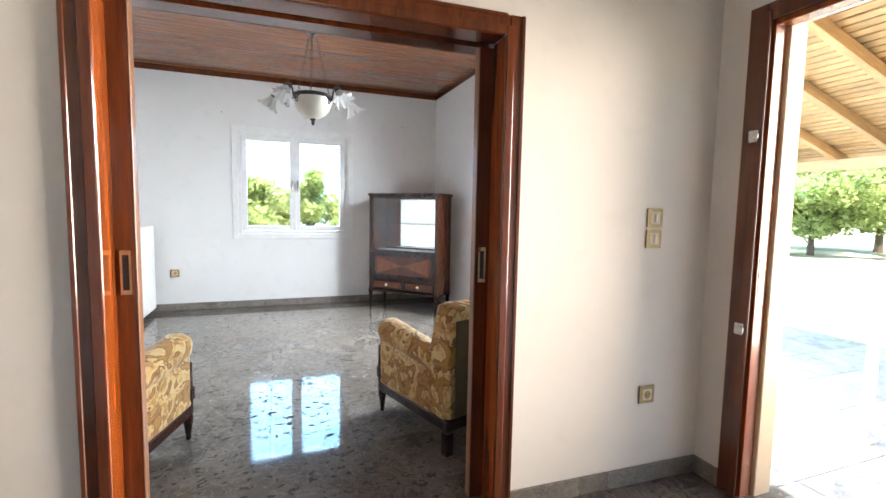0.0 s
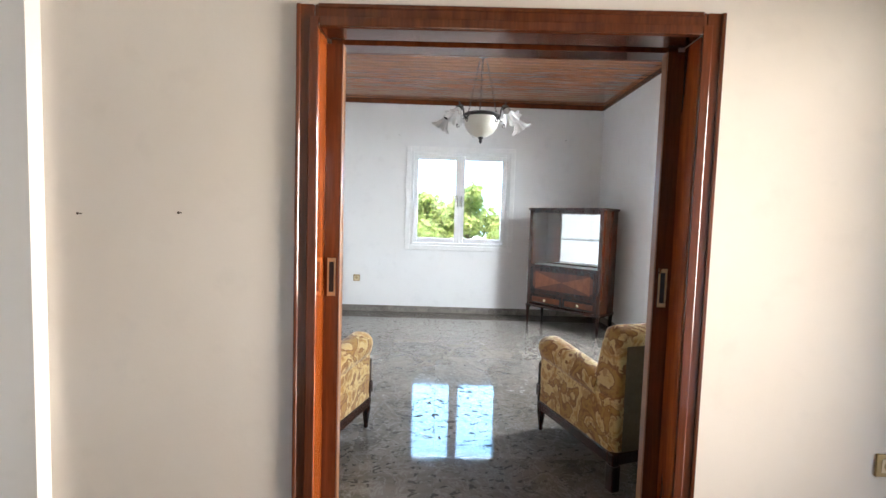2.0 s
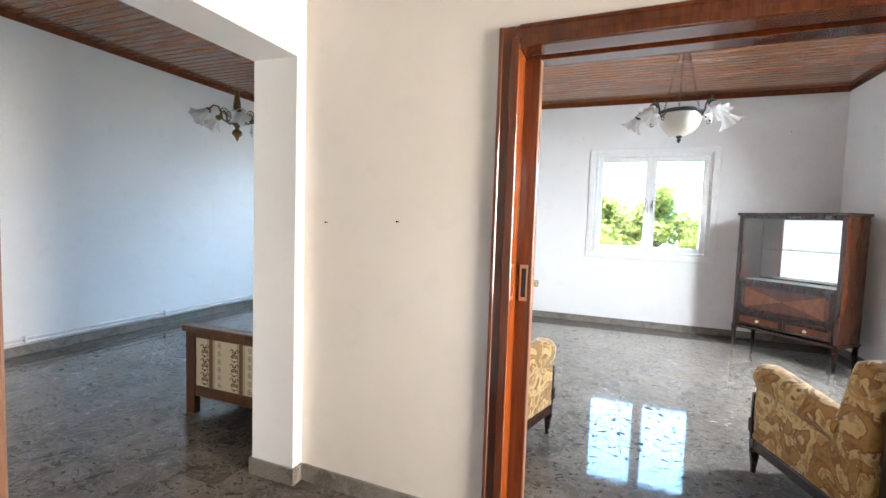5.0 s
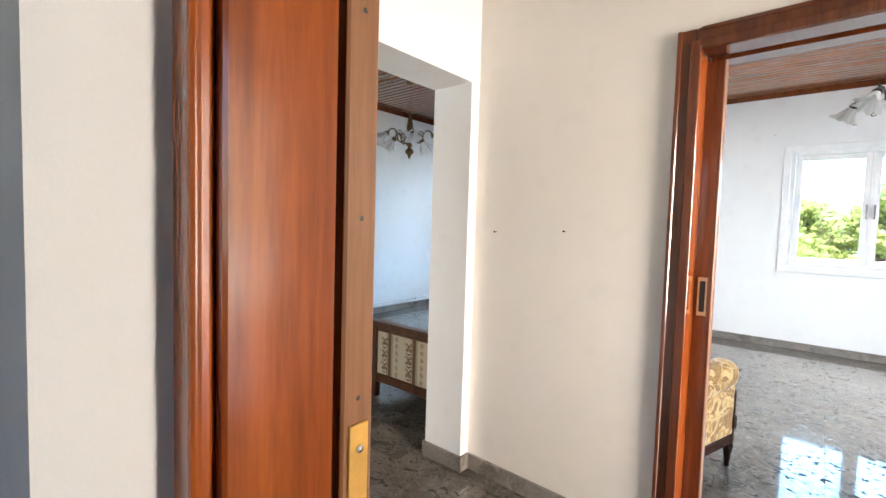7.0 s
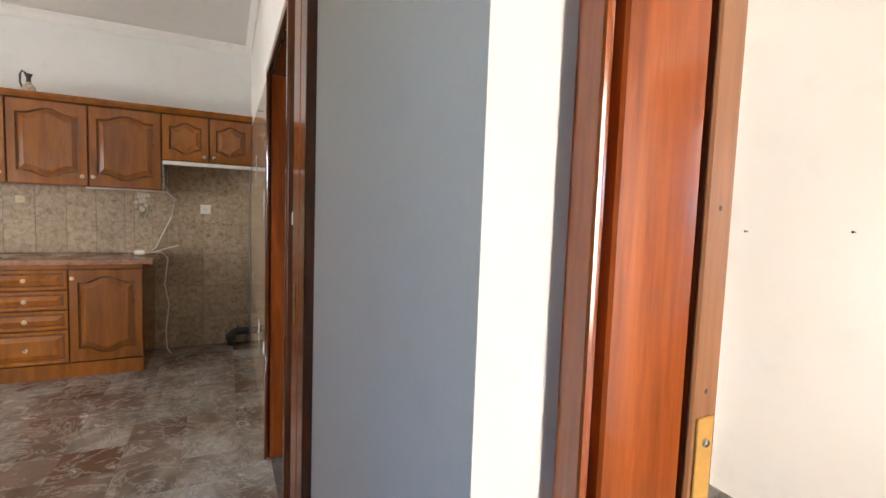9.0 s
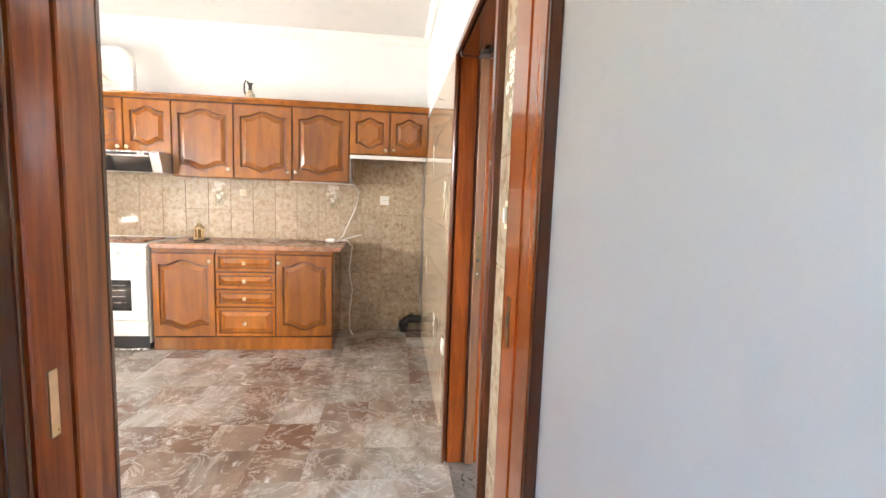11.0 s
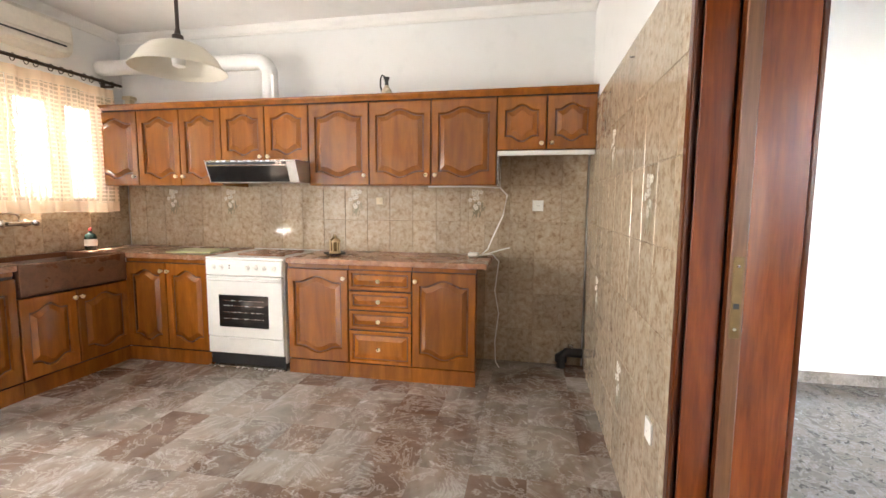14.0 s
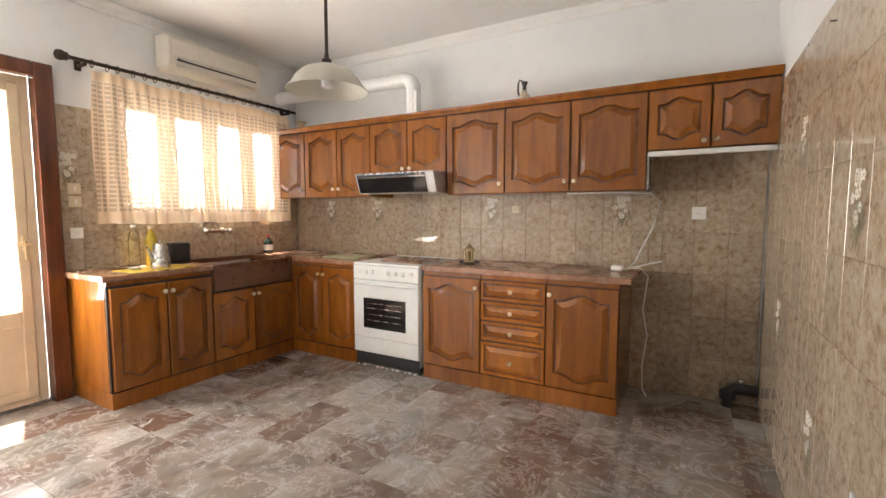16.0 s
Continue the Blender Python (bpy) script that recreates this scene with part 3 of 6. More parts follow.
# ---------------------------------------------------------------- windows and glazed doors
def casement(name, m, w, h, leaves, label, mat=None, sill=True, glass_from=0.0, depth=0.06, stile=0.062):
    """Window: frame, opening sashes with panes; x across, y outwards, origin at the lower corner."""
    mat = mat or M_WHITE_PAINT
    th = thing(name, m, label, "window", kind="structure")
    f = 0.05
    part("window_frame", boxes((0, f, 0, depth, 0, h), (w - f, w, 0, depth, 0, h), (f, w - f, 0, depth, 0, f), (f, w - f, 0, depth, h - f, h), bevel=0.004), mat, th)
    sw = (w - 2 * f) / leaves
    for i in range(leaves):
        a, b, s = f + i * sw + 0.003, f + (i + 1) * sw - 0.003, stile
        z0, z1 = f + 0.003, h - f - 0.003
        lo = z0 + s if not glass_from else glass_from
        bm = boxes((a, a + s, -0.012, depth - 0.02, z0, z1), (b - s, b, -0.012, depth - 0.02, z0, z1), (a + s, b - s, -0.012, depth - 0.02, z0, z0 + s), (a + s, b - s, -0.012, depth - 0.02, z1 - s, z1), bevel=0.006)
        if glass_from:
            box(bm, a + s, b - s, -0.012, depth - 0.02, glass_from - 0.1, glass_from, bevel=0.006)
            box(bm, a + s, b - s, 0.0, depth - 0.03, z0 + s, glass_from - 0.1)
        sash = part("sash", bm, mat, th)
        pane = part("pane", boxes((a + s - 0.004, b - s + 0.004, 0.01, 0.014, lo - 0.004, z1 - s + 0.004)), M_GLASS, sash)
        pane.visible_shadow = False
        hx = b - 0.028 if i == 0 else a + 0.028
        part("handle", boxes((hx - 0.009, hx + 0.009, -0.022, -0.012, h * 0.5 - 0.05, h * 0.5 + 0.05), (hx - 0.007, hx + 0.007, -0.05, -0.038, h * 0.5 - 0.1, h * 0.5 + 0.02), (hx - 0.006, hx + 0.006, -0.04, -0.02, h * 0.5 - 0.006, h * 0.5 + 0.006), bevel=0.002), M_CHROME if mat == M_WHITE_PAINT else M_BRASS, sash)
        for hz in (0.14, 0.86):
            qx = a + 0.004 if i == 0 else b - 0.004
            part("hinge", lathe([(0.007, 0), (0.007, 0.07)], 8, m=Matrix.Translation((qx, -0.016, h * hz - 0.035))), mat, sash)
    if leaves == 2:
        part("cover_strip", boxes((w / 2 - 0.014, w / 2 + 0.014, -0.02, -0.0125, f, h - f), bevel=0.003), mat, th)
    return th


w1 = casement("window_1", pose(-0.534, SALON_N + 0.03, 0.929), 1.38, 1.303, 2, "white painted two-sash wooden window with brass handles, closed")
c, b0 = 0.056, -0.044
part("architrave", boxes((-c, 0.012, b0, -0.0305, -c, 1.303 + c), (1.368, 1.38 + c, b0, -0.0305, -c, 1.303 + c), (0.012, 1.368, b0, -0.0305, -c, 0.012), (0.012, 1.368, b0, -0.0305, 1.291, 1.303 + c), bevel=0.004), M_WHITE_PAINT, w1)
w2 = casement("window_2", pose(-3.22, KIT_S - 0.05, 1.2, 0, 0, 180), 1.62, 1.0, 4, "white kitchen window behind the curtain", stile=0.075)
casement("door_1", pose(SALON_E + 0.03, 4.62, 0.0, 0, 0, -90), 1.4, 2.5, 2, "white glazed balcony door, closed", glass_from=0.7)
d1f = part("architrave", boxes((SALON_E - 0.014, SALON_E, 4.61, 4.68, 0, 2.56), (SALON_E - 0.014, SALON_E, 3.16, 3.23, 0, 2.56), (SALON_E - 0.014, SALON_E, 3.23, 4.61, 2.49, 2.56), bevel=0.004), M_WHITE_PAINT)
tagged(d1f, "white painted architrave round the balcony door", "trim", "", "structure")
# door added out of view as the day room's source of light
casement("door_2", pose(-4.4, SALON_N + 0.03, 0.0), 1.9, 2.35, 2, "unseen white glazed door added to let light into the day room", glass_from=0.5)
kd = casement("door_3", pose(-1.90, KIT_S - 0.02, 0.0, 0, 0, 180), 0.86, 2.16, 1, "cream painted kitchen door with a tall pane, closed", mat=M_CREAM_PAINT, glass_from=0.64)
part("casing", boxes((-0.1, 0.0, -0.09, 0.0, 0, 2.25), (0.86, 0.965, -0.09, 0.0, 0, 2.25), (0.0, 0.86, -0.09, 0.0, 2.16, 2.25), bevel=0.006), M_DOOR_DARK, kd, "dark brown wooden casing")
part("lever", tube([(0.80, -0.03, 1.08), (0.80, -0.065, 1.08), (0.72, -0.07, 1.08)], 0.008), M_BRASS, kd)
structure("threshold", boxes((-2.77, -1.9, KIT_S - 0.2, KIT_S + 0.012, -0.01, 0.012), bevel=0.003), M_SKIRT, "marble door threshold")
structure("threshold_entry", boxes((HALL_E - 0.01, HALL_E + 0.25, 0.43, 1.35, -0.02, 0.008), bevel=0.004), M_SKIRT, "marble entry threshold")


# near-black colour that paints the shade seen in gaps between fronts
M_GAP_SHADE = plain("door_gap_shade", (0.03, 0.012, 0.005), 0.6)

# ---------------------------------------------------------------- kitchen cabinets
def panel_outline(w, h, mg, arch, n=12):
    """Outline of a raised panel with a swept top and bottom, in a door w wide and h high; mg is its margin."""
    def rise(u):
        u = abs(u)
        return 0.5 + 0.5 * math.cos(math.pi * u / 0.8) if u < 0.8 else 0.0
    us = [-1 + 2 * i / n for i in range(n + 1)]
    hw = w / 2 - mg
    lo = [(w / 2 + u * hw, mg + arch - arch * rise(u)) for u in us]
    hi = [(w / 2 + u * hw, h - mg - arch + arch * rise(u)) for u in reversed(us)]
    return lo + hi


def panel_front(w, h, arch, thick=0.024, mg=0.05):
    """A cabinet door: x across, z up, front towards -y."""
    bm = bmesh.new()
    n = 12
    us = [-1 + 2 * i / n for i in range(n + 1)]
    e = 0.004
    def rect(inset, y):
        return [bm.verts.new((w / 2 + u * (w / 2 - inset), y, inset)) for u in us] + [bm.verts.new((w / 2 + u * (w / 2 - inset), y, h - inset)) for u in reversed(us)]
    def curve(m, y):
        return [bm.verts.new((x, y, z)) for x, z in panel_outline(w, h, m, arch)]
    loops = [rect(0, 0), rect(0, -thick + e), rect(e, -thick), curve(mg, -thick), curve(mg + 0.006, -thick + 0.014), curve(mg + 0.014, -thick + 0.014), curve(mg + 0.046, -thick + 0.0)]
    for q, (a, b) in enumerate(zip(loops, loops[1:])):
        for i in range(len(a)):
            j = (i + 1) % len(a)
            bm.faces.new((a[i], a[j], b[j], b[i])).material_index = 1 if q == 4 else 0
    bm.faces.new(loops[-1])
    bm.faces.new(loops[0])
    return bm


def knob(parent, x, y, z, material=None):
    m = Matrix.Translation((x, y, z)) @ Matrix.Rotation(math.pi / 2, 4, "X")
    return part("knob", lathe([(0.007, 0), (0.006, 0.012), (0.014, 0.018), (0.0165, 0.024), (0.012, 0.031), (0, 0.033)], 14, m=m), material or M_BRASS, parent, "small brass knob", smooth=True)


def cabinet(name, m, w, d, h, fronts, label, z_front=0.0, kick=0.0, category="cabinet", group=""):
    """fronts: rows of (x0, x1, z0, z1, arch, knob x, knob z). Front at y = 0, body behind it; origin at the floor under the left corner."""
    th = thing(name, m, label, category, group)
    part("body", boxes((0.003, w - 0.003, 0.0015, 0.02, kick, h)), M_GAP_SHADE, th, "near-black sheet painting the shade in the door gaps")
    part("carcass", boxes((0.0, w, 0.0205, d, kick, h), bevel=0.002), M_CAB, th)
    if kick and h > 0.8:
        part("top_rail", boxes((0.002, w - 0.002, -0.006, 0.0013, h - 0.028, h - 0.001), bevel=0.001), M_CAB, th)
    if kick:
        part("plinth", boxes((0.0, w, -0.012, d, 0.0, kick - 0.0015), bevel=0.002), M_CAB, th)
    for x0, x1, z0, z1, arch, kx, kz in fronts:
        bm = panel_front(x1 - x0 - 0.008, z1 - z0 - 0.008, arch, mg=0.05 if z1 - z0 > 0.25 else 0.022)
        bmesh.ops.translate(bm, verts=bm.verts, vec=(x0 + 0.004, 0, z0 + 0.004))
        f = part("drawer_front" if z1 - z0 < 0.25 and x1 - x0 > 0.4 else "door", bm, M_CAB, th)
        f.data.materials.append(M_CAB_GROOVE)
        knob(f, kx, -0.024, kz)
    return th


F_X = -4.40                      # fronts of the west run
U_X = -4.665                     # fronts of the wall cupboards
R = lambda y, z=0.0, x=F_X: pose(x, y, z, 0, 0, 90)    # local x runs along +y, front faces +x
D = 0.59

cabinet("base_cabinet", R(-1.397), 0.46, D, 0.84, [(0, 0.46, 0.115, 0.81, 0.045, 0.03, 0.745)], "honey oak base cabinet with one raised-panel door", kick=0.11, group="kitchen base cabinets")
cabinet("drawer_cabinet", R(-1.875), 0.478, D, 0.84, [(0, 0.478, 0.115, 0.364, 0.0, 0.235, 0.235), (0, 0.478, 0.366, 0.512, 0.0, 0.235, 0.44), (0, 0.478, 0.514, 0.657, 0.0, 0.235, 0.585), (0, 0.478, 0.659, 0.81, 0.0, 0.235, 0.735)], "honey oak cabinet with four drawers and brass knobs", kick=0.11, category="drawer cabinet", group="kitchen base cabinets")
cabinet("base_cabinet", R(-2.362), 0.487, D, 0.84, [(0, 0.487, 0.115, 0.81, 0.045, 0.455, 0.745)], "honey oak base cabinet beside the cooker", kick=0.11, group="kitchen base cabinets")
cabinet("base_cabinet", R(-3.79), 0.755, D, 0.84, [(0, 0.378, 0.115, 0.81, 0.045, 0.35, 0.745), (0.38, 0.755, 0.115, 0.81, 0.045, 0.41, 0.745)], "honey oak corner base cabinet with two doors", kick=0.11, group="kitchen base cabinets")
# south run: local x along -x, front faces +y
S = lambda x, z=0.0, y=-3.80: pose(x, y, z, 0, 0, 180)
cabinet("base_cabinet", S(-2.88), 0.71, 0.54, 0.84, [(0.012, 0.37, 0.115, 0.8, 0.045, 0.345, 0.735), (0.372, 0.71, 0.115, 0.8, 0.045, 0.398, 0.735)], "dark-looking oak base cabinet with two doors by the garden door", kick=0.11, group="kitchen base cabinets")
sink_cab = cabinet("sink_cabinet", S(-3.592), 0.805, 0.54, 0.67, [(0.0, 0.375, 0.115, 0.66, 0.045, 0.35, 0.605), (0.377, 0.805, 0.115, 0.66, 0.045, 0.402, 0.605)], "oak sink cabinet with two doors under the basin", kick=0.11, group="kitchen base cabinets")

# worktops
tagged(part("worktop", boxes((WEST, F_X + 0.028, -2.366, -0.87, 0.842, 0.88), bevel=0.006, seg=2), M_WORKTOP), "brown stone-pattern laminate worktop beside the cooker", "worktop")
tagged(part("worktop", boxes((WEST, F_X + 0.028, KIT_S, -3.035, 0.842, 0.88), bevel=0.006, seg=2), M_WORKTOP), "brown stone-pattern laminate worktop in the corner", "worktop")
tagged(part("worktop", boxes((-3.60, -2.855, KIT_S, -3.772, 0.842, 0.88), bevel=0.006, seg=2), M_WORKTOP), "brown stone-pattern laminate worktop by the garden door", "worktop")
# stone sink with a deep apron
bm = boxes((-4.370, -3.602, -4.30, -4.348, 0.842, 0.88), (-4.370, -3.602, -3.80, -3.765, 0.672, 0.88), (-3.655, -3.602, -4.30, -3.80, 0.7, 0.88), (-4.370, -4.33, -4.30, -3.80, 0.7, 0.88), (-4.33, -3.655, -4.30, -3.80, 0.7, 0.72), bevel=0.006, seg=2)
M_SINK = marble("brown_stone_sink", [(0.12, 0.05, 0.024), (0.14, 0.058, 0.028)], (0.2, 0.1, 0.055), 0.3, 12.0)
sink = tagged(part("sink", bm, M_SINK), "brown stone kitchen sink with a deep front", "sink")
part("drain", lathe([(0.03, 0.721), (0.03, 0.724), (0.012, 0.7235), (0, 0.722)], 16, m=Matrix.Translation((-4.0, -4.05, 0))), M_STEEL, sink)

# wall cupboards
ys = [-4.33, -3.863, -3.454, -3.068, -2.676, -2.30, -1.804, -1.321, -0.836, -0.488, -0.150]
TOP = 2.055
def upper(i, j, z0, label, kx):
    y0 = ys[i]
    rows = []
    for a in range(i, j):
        x0, x1 = ys[a] - y0, ys[a + 1] - y0
        side = kx[a - i]
        rows.append((x0, x1, z0 + 0.005, TOP - 0.01, 0.045 if TOP - z0 > 0.5 else 0.04, x1 - 0.035 if side == "R" else x0 + 0.035, z0 + 0.075 if TOP - z0 > 0.5 else z0 + 0.045))
    th = thing("wall_cupboard", R(y0, 0, U_X), label, "cupboard", "kitchen wall cupboards")
    part("body", boxes((0.004, ys[j] - y0 - 0.004, 0.0015, 0.016, z0 + 0.004, TOP)), M_GAP_SHADE, th, "near-black sheet painting the shade in the door gaps")
    part("carcass", boxes((0.001, ys[j] - y0 - 0.001, 0.0165, 0.334, z0, TOP), bevel=0.002), M_CAB, th)
    for x0, x1, a, b, arch, hx, hz in rows:
        bm = panel_front(x1 - x0 - 0.008, b - a, arch)
        bmesh.ops.translate(bm, verts=bm.verts, vec=(x0 + 0.004, 0, a))
        f = part("door", bm, M_CAB, th)
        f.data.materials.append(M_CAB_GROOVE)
        knob(f, hx, -0.024, hz)
    return th
upper(0, 1, 1.425, "honey oak wall cupboard beside the curtained window", "R")
upper(1, 3, 1.425, "honey oak wall cupboard with two raised-panel doors", "RL")
upper(3, 5, 1.607, "short honey oak wall cupboard above the cooker hood", "RL")
upper(5, 6, 1.425, "honey oak wall cupboard with one raised-panel door", "R")
upper(6, 8, 1.425, "wide honey oak wall cupboard with two doors", "RL")
upper(8, 10, 1.672, "short honey oak wall cupboard over the fridge space", "RL")
crown = [(0.0, 0.0), (0.018, 0.0), (0.024, 0.012), (0.04, 0.03), (0.045, 0.045), (0.0, 0.045)]
bm = extrude_outline([(U_X + x, TOP + 0.001 + z) for x, z in crown], -4.33, -0.15)
box(bm, WEST, U_X - 0.0005, -4.33, -0.15, TOP + 0.002, TOP + 0.018)
tagged(part("cornice", bm, M_CAB), "oak cornice along the wall cupboards", "cornice")
tagged(part("shelf_rail", boxes((U_X - 0.03, U_X + 0.012, -0.83, -0.156, 1.64, 1.671), (U_X - 0.03, U_X + 0.012, -0.19, -0.156, 1.655, 1.6705), bevel=0.003), M_WHITE_PLASTIC), "white strip under the short wall cupboard", "rail")
tagged(part("side_strip", boxes((WEST + 0.001, U_X - 0.002, -0.8345, -0.824, 1.43, 1.6705)), M_STEEL), "grey strip on the cupboard side", "strip")

# ---------------------------------------------------------------- cooker, hood
ck = thing("cooker", R(-3.032, 0, -4.375), "white enamel freestanding electric cooker with four knobs", "cooker")
W = 0.65
part("body", boxes((0, W, 0.012, 0.6, 0.06, 0.855), bevel=0.004), M_ENAMEL, ck)
part("top", boxes((-0.003, W + 0.003, -0.012, 0.6, 0.8555, 0.874), bevel=0.004), M_ENAMEL, ck)
part("control_panel", boxes((0.002, W - 0.002, -0.02, 0.0115, 0.735, 0.853), bevel=0.006), M_ENAMEL, ck)
for x in (0.07, 0.14, 0.36, 0.43, 0.50, 0.58):
    kb = part("dial", lathe([(0.022, 0), (0.021, 0.008), (0.015, 0.01), (0.014, 0.02), (0, 0.021)], 18, m=Matrix.Translation((x, -0.02, 0.80)) @ Matrix.Rotation(math.pi / 2, 4, "X")), M_WHITE_PLASTIC, ck, smooth=True)
    part("pointer", boxes((x - 0.0025, x + 0.0025, -0.046, -0.0405, 0.79, 0.816)), M_WHITE_PLASTIC, kb)
part("lamp", boxes((0.205, 0.215, -0.023, -0.02, 0.806, 0.816), (0.205, 0.215, -0.023, -0.02, 0.786, 0.796)), M_BLACK, ck)
od = part("oven_door", boxes((0.004, W - 0.004, -0.022, 0.0115, 0.255, 0.73), bevel=0.006), M_ENAMEL, ck)
part("window", boxes((0.11, 0.53, -0.0245, -0.0225, 0.335, 0.585), bevel=0.001), M_BLACK_GLASS, od, "dark oven window")
for z in (0.40, 0.45, 0.50, 0.54):
    part("rack", boxes((0.15, 0.49, -0.0255, -0.0247, z, z + 0.004)), M_STEEL, od)
part("handle", tube([(0.03, -0.03, 0.705), (0.05, -0.05, 0.708), (0.325, -0.054, 0.708), (0.60, -0.05, 0.708), (0.62, -0.03, 0.705)], 0.011), M_ENAMEL, od, smooth=True)
part("warming_drawer", boxes((0.004, W - 0.004, -0.018, 0.0115, 0.125, 0.25), bevel=0.005), M_ENAMEL, ck)
part("plinth", boxes((0.01, W - 0.01, 0.005, 0.5, 0.03, 0.12)), M_BLACK, ck)
part("foot_rail", boxes((0.0, W, -0.03, -0.015, 0.012, 0.026), bevel=0.003), M_STEEL, ck)
for x in (0.03, W - 0.03):
    part("foot", lathe([(0.02, 0), (0.02, 0.012), (0.01, 0.014), (0.01, 0.07)], 12, m=Matrix.Translation((x, 0.03, 0))), M_BLACK, ck)
# wooden rack that lies on the hob
rk = thing("hob_cover", R(-2.83, 0.8745, -4.47), "flat brown slatted rack lying on the cooker top", "rack")
for i in range(7):
    part("slat", boxes((0.0 + i * 0.055, 0.045 + i * 0.055, 0.0, 0.36, 0.006, 0.016), bevel=0.002), M_WORKTOP, rk)
for y in (0.02, 0.3):
    part("batten", boxes((0, 0.375, y, y + 0.03, 0.0, 0.006)), M_CAB, rk)

hd = thing("cooker_hood", R(-3.066, 0, U_X), "black and steel slim cooker hood under a cupboard", "cooker hood")
HW = 0.76
part("body", extrude_outline([(0.0, 1.607), (0.225, 1.607), (0.165, 1.445), (0.0, 1.445)], 0, HW), M_HOOD, hd).matrix_local = Matrix(((0, 1, 0, 0), (-1, 0, 0, 0), (0, 0, 1, 0), (0, 0, 0, 1)))
def sloped(x0, x1, z0, z1, proud):
    bm = bmesh.new()
    f = lambda z: -(0.225 - (1.607 - z) / 0.162 * 0.06)
    vs = [bm.verts.new(p) for p in ((x0, f(z0) - proud, z0), (x1, f(z0) - proud, z0), (x1, f(z1) - proud, z1), (x0, f(z1) - proud, z1), (x0, f(z0), z0), (x1, f(z0), z0), (x1, f(z1), z1), (x0, f(z1), z1))]
    for q in ((0, 1, 2, 3), (4, 5, 6, 7), (0, 1, 5, 4), (2, 3, 7, 6), (1, 2, 6, 5), (0, 3, 7, 4)):
        bm.faces.new([vs[i] for i in q])
    return bm
part("visor", sloped(0.01, HW - 0.075, 1.447, 1.566, 0.004), M_BLACK_GLASS, hd, "black glass visor")
part("trim_bar", sloped(0.01, HW - 0.075, 1.567, 1.574, 0.006), M_CHROME, hd)
part("top_band", sloped(0.01, HW - 0.075, 1.575, 1.594, 0.003), M_BLACK, hd)
part("top_edge", sloped(0.0, HW, 1.595, 1.606, 0.007), M_STEEL, hd)
for x in (0.6, 0.63):
    part("button", sloped(x, x + 0.02, 1.579, 1.59, 0.006), M_CHROME, hd)

# exhaust pipe above the cupboards
pts = [(-4.79, -2.70, 2.073), (-4.79, -2.70, 2.33)]
for i in range(1, 8):
    a = i * math.pi / 14
    pts.append((-4.79, -2.70 - 0.1 * (1 - math.cos(a)), 2.33 + 0.1 * math.sin(a)))
pts += [(-4.79, -3.6, 2.445), (-4.79, -4.349, 2.455)]
pipe = tagged(part("exhaust_pipe", tube(pts, 0.062, 20), M_WHITE_PAINT, None, smooth=True), "white painted elbow exhaust pipe of the cooker hood", "pipe")
part("collar", lathe([(0.066, 2.075), (0.07, 2.08), (0.07, 2.1), (0.064, 2.104)], 20, m=Matrix.Translation((-4.79, -2.70, 0))), M_WHITE_PAINT, pipe)
part("clip", boxes((-4.735, -4.70, -2.64, -2.615, 2.12, 2.30), bevel=0.004), M_WHITE_PAINT, pipe)

# pendant lamp
M_ROD = plain("dark_brown_metal", (0.045, 0.028, 0.022), 0.4, 0.3)
pl = thing("pendant_lamp", pose(-3.1, -2.09, 0), "frosted glass bell pendant lamp on a dark metal rod", "lamp")
k_ = Nodes("frosted_glass")
M_FROST = k_.done(k_.ramp(k_.noise(9, 4), (0.3, (0.72, 0.68, 0.58)), (0.7, (0.8, 0.77, 0.69))), 0.35, transmission_weight=0.45, subsurface_weight=0.0)
part("shade", lathe([(0.03, 1.972), (0.06, 1.968), (0.11, 1.948), (0.148, 1.912), (0.168, 1.878), (0.188, 1.858), (0.19, 1.853), (0.184, 1.855), (0.163, 1.876), (0.143, 1.908), (0.106, 1.942), (0.06, 1.961), (0.03, 1.965)], 40), M_FROST, pl, "cream frosted glass shade", smooth=True)
part("bulb", lathe([(0.012, 1.955), (0.024, 1.93), (0.028, 1.9), (0.024, 1.872), (0, 1.862)], 16), M_WHITE_PLASTIC, pl, smooth=True)
part("rod", tube([(0, 0, 2.02), (0, 0, 2.79)], 0.008, 10), M_ROD, pl)
part("knuckle", lathe([(0.008, 2.36), (0.016, 2.375), (0.016, 2.395), (0.008, 2.41)], 12), M_ROD, pl)
part("cap", lathe([(0, 2.03), (0.01, 2.025), (0.012, 2.005), (0.022, 1.998), (0.024, 1.975), (0.02, 1.97)], 18), M_ROD, pl, smooth=True)
part("canopy", lathe([(0.012, 2.68), (0.02, 2.7), (0.03, 2.73), (0.055, 2.77), (0.06, 2.799)], 18), M_DARK_BRASS, pl, smooth=True)

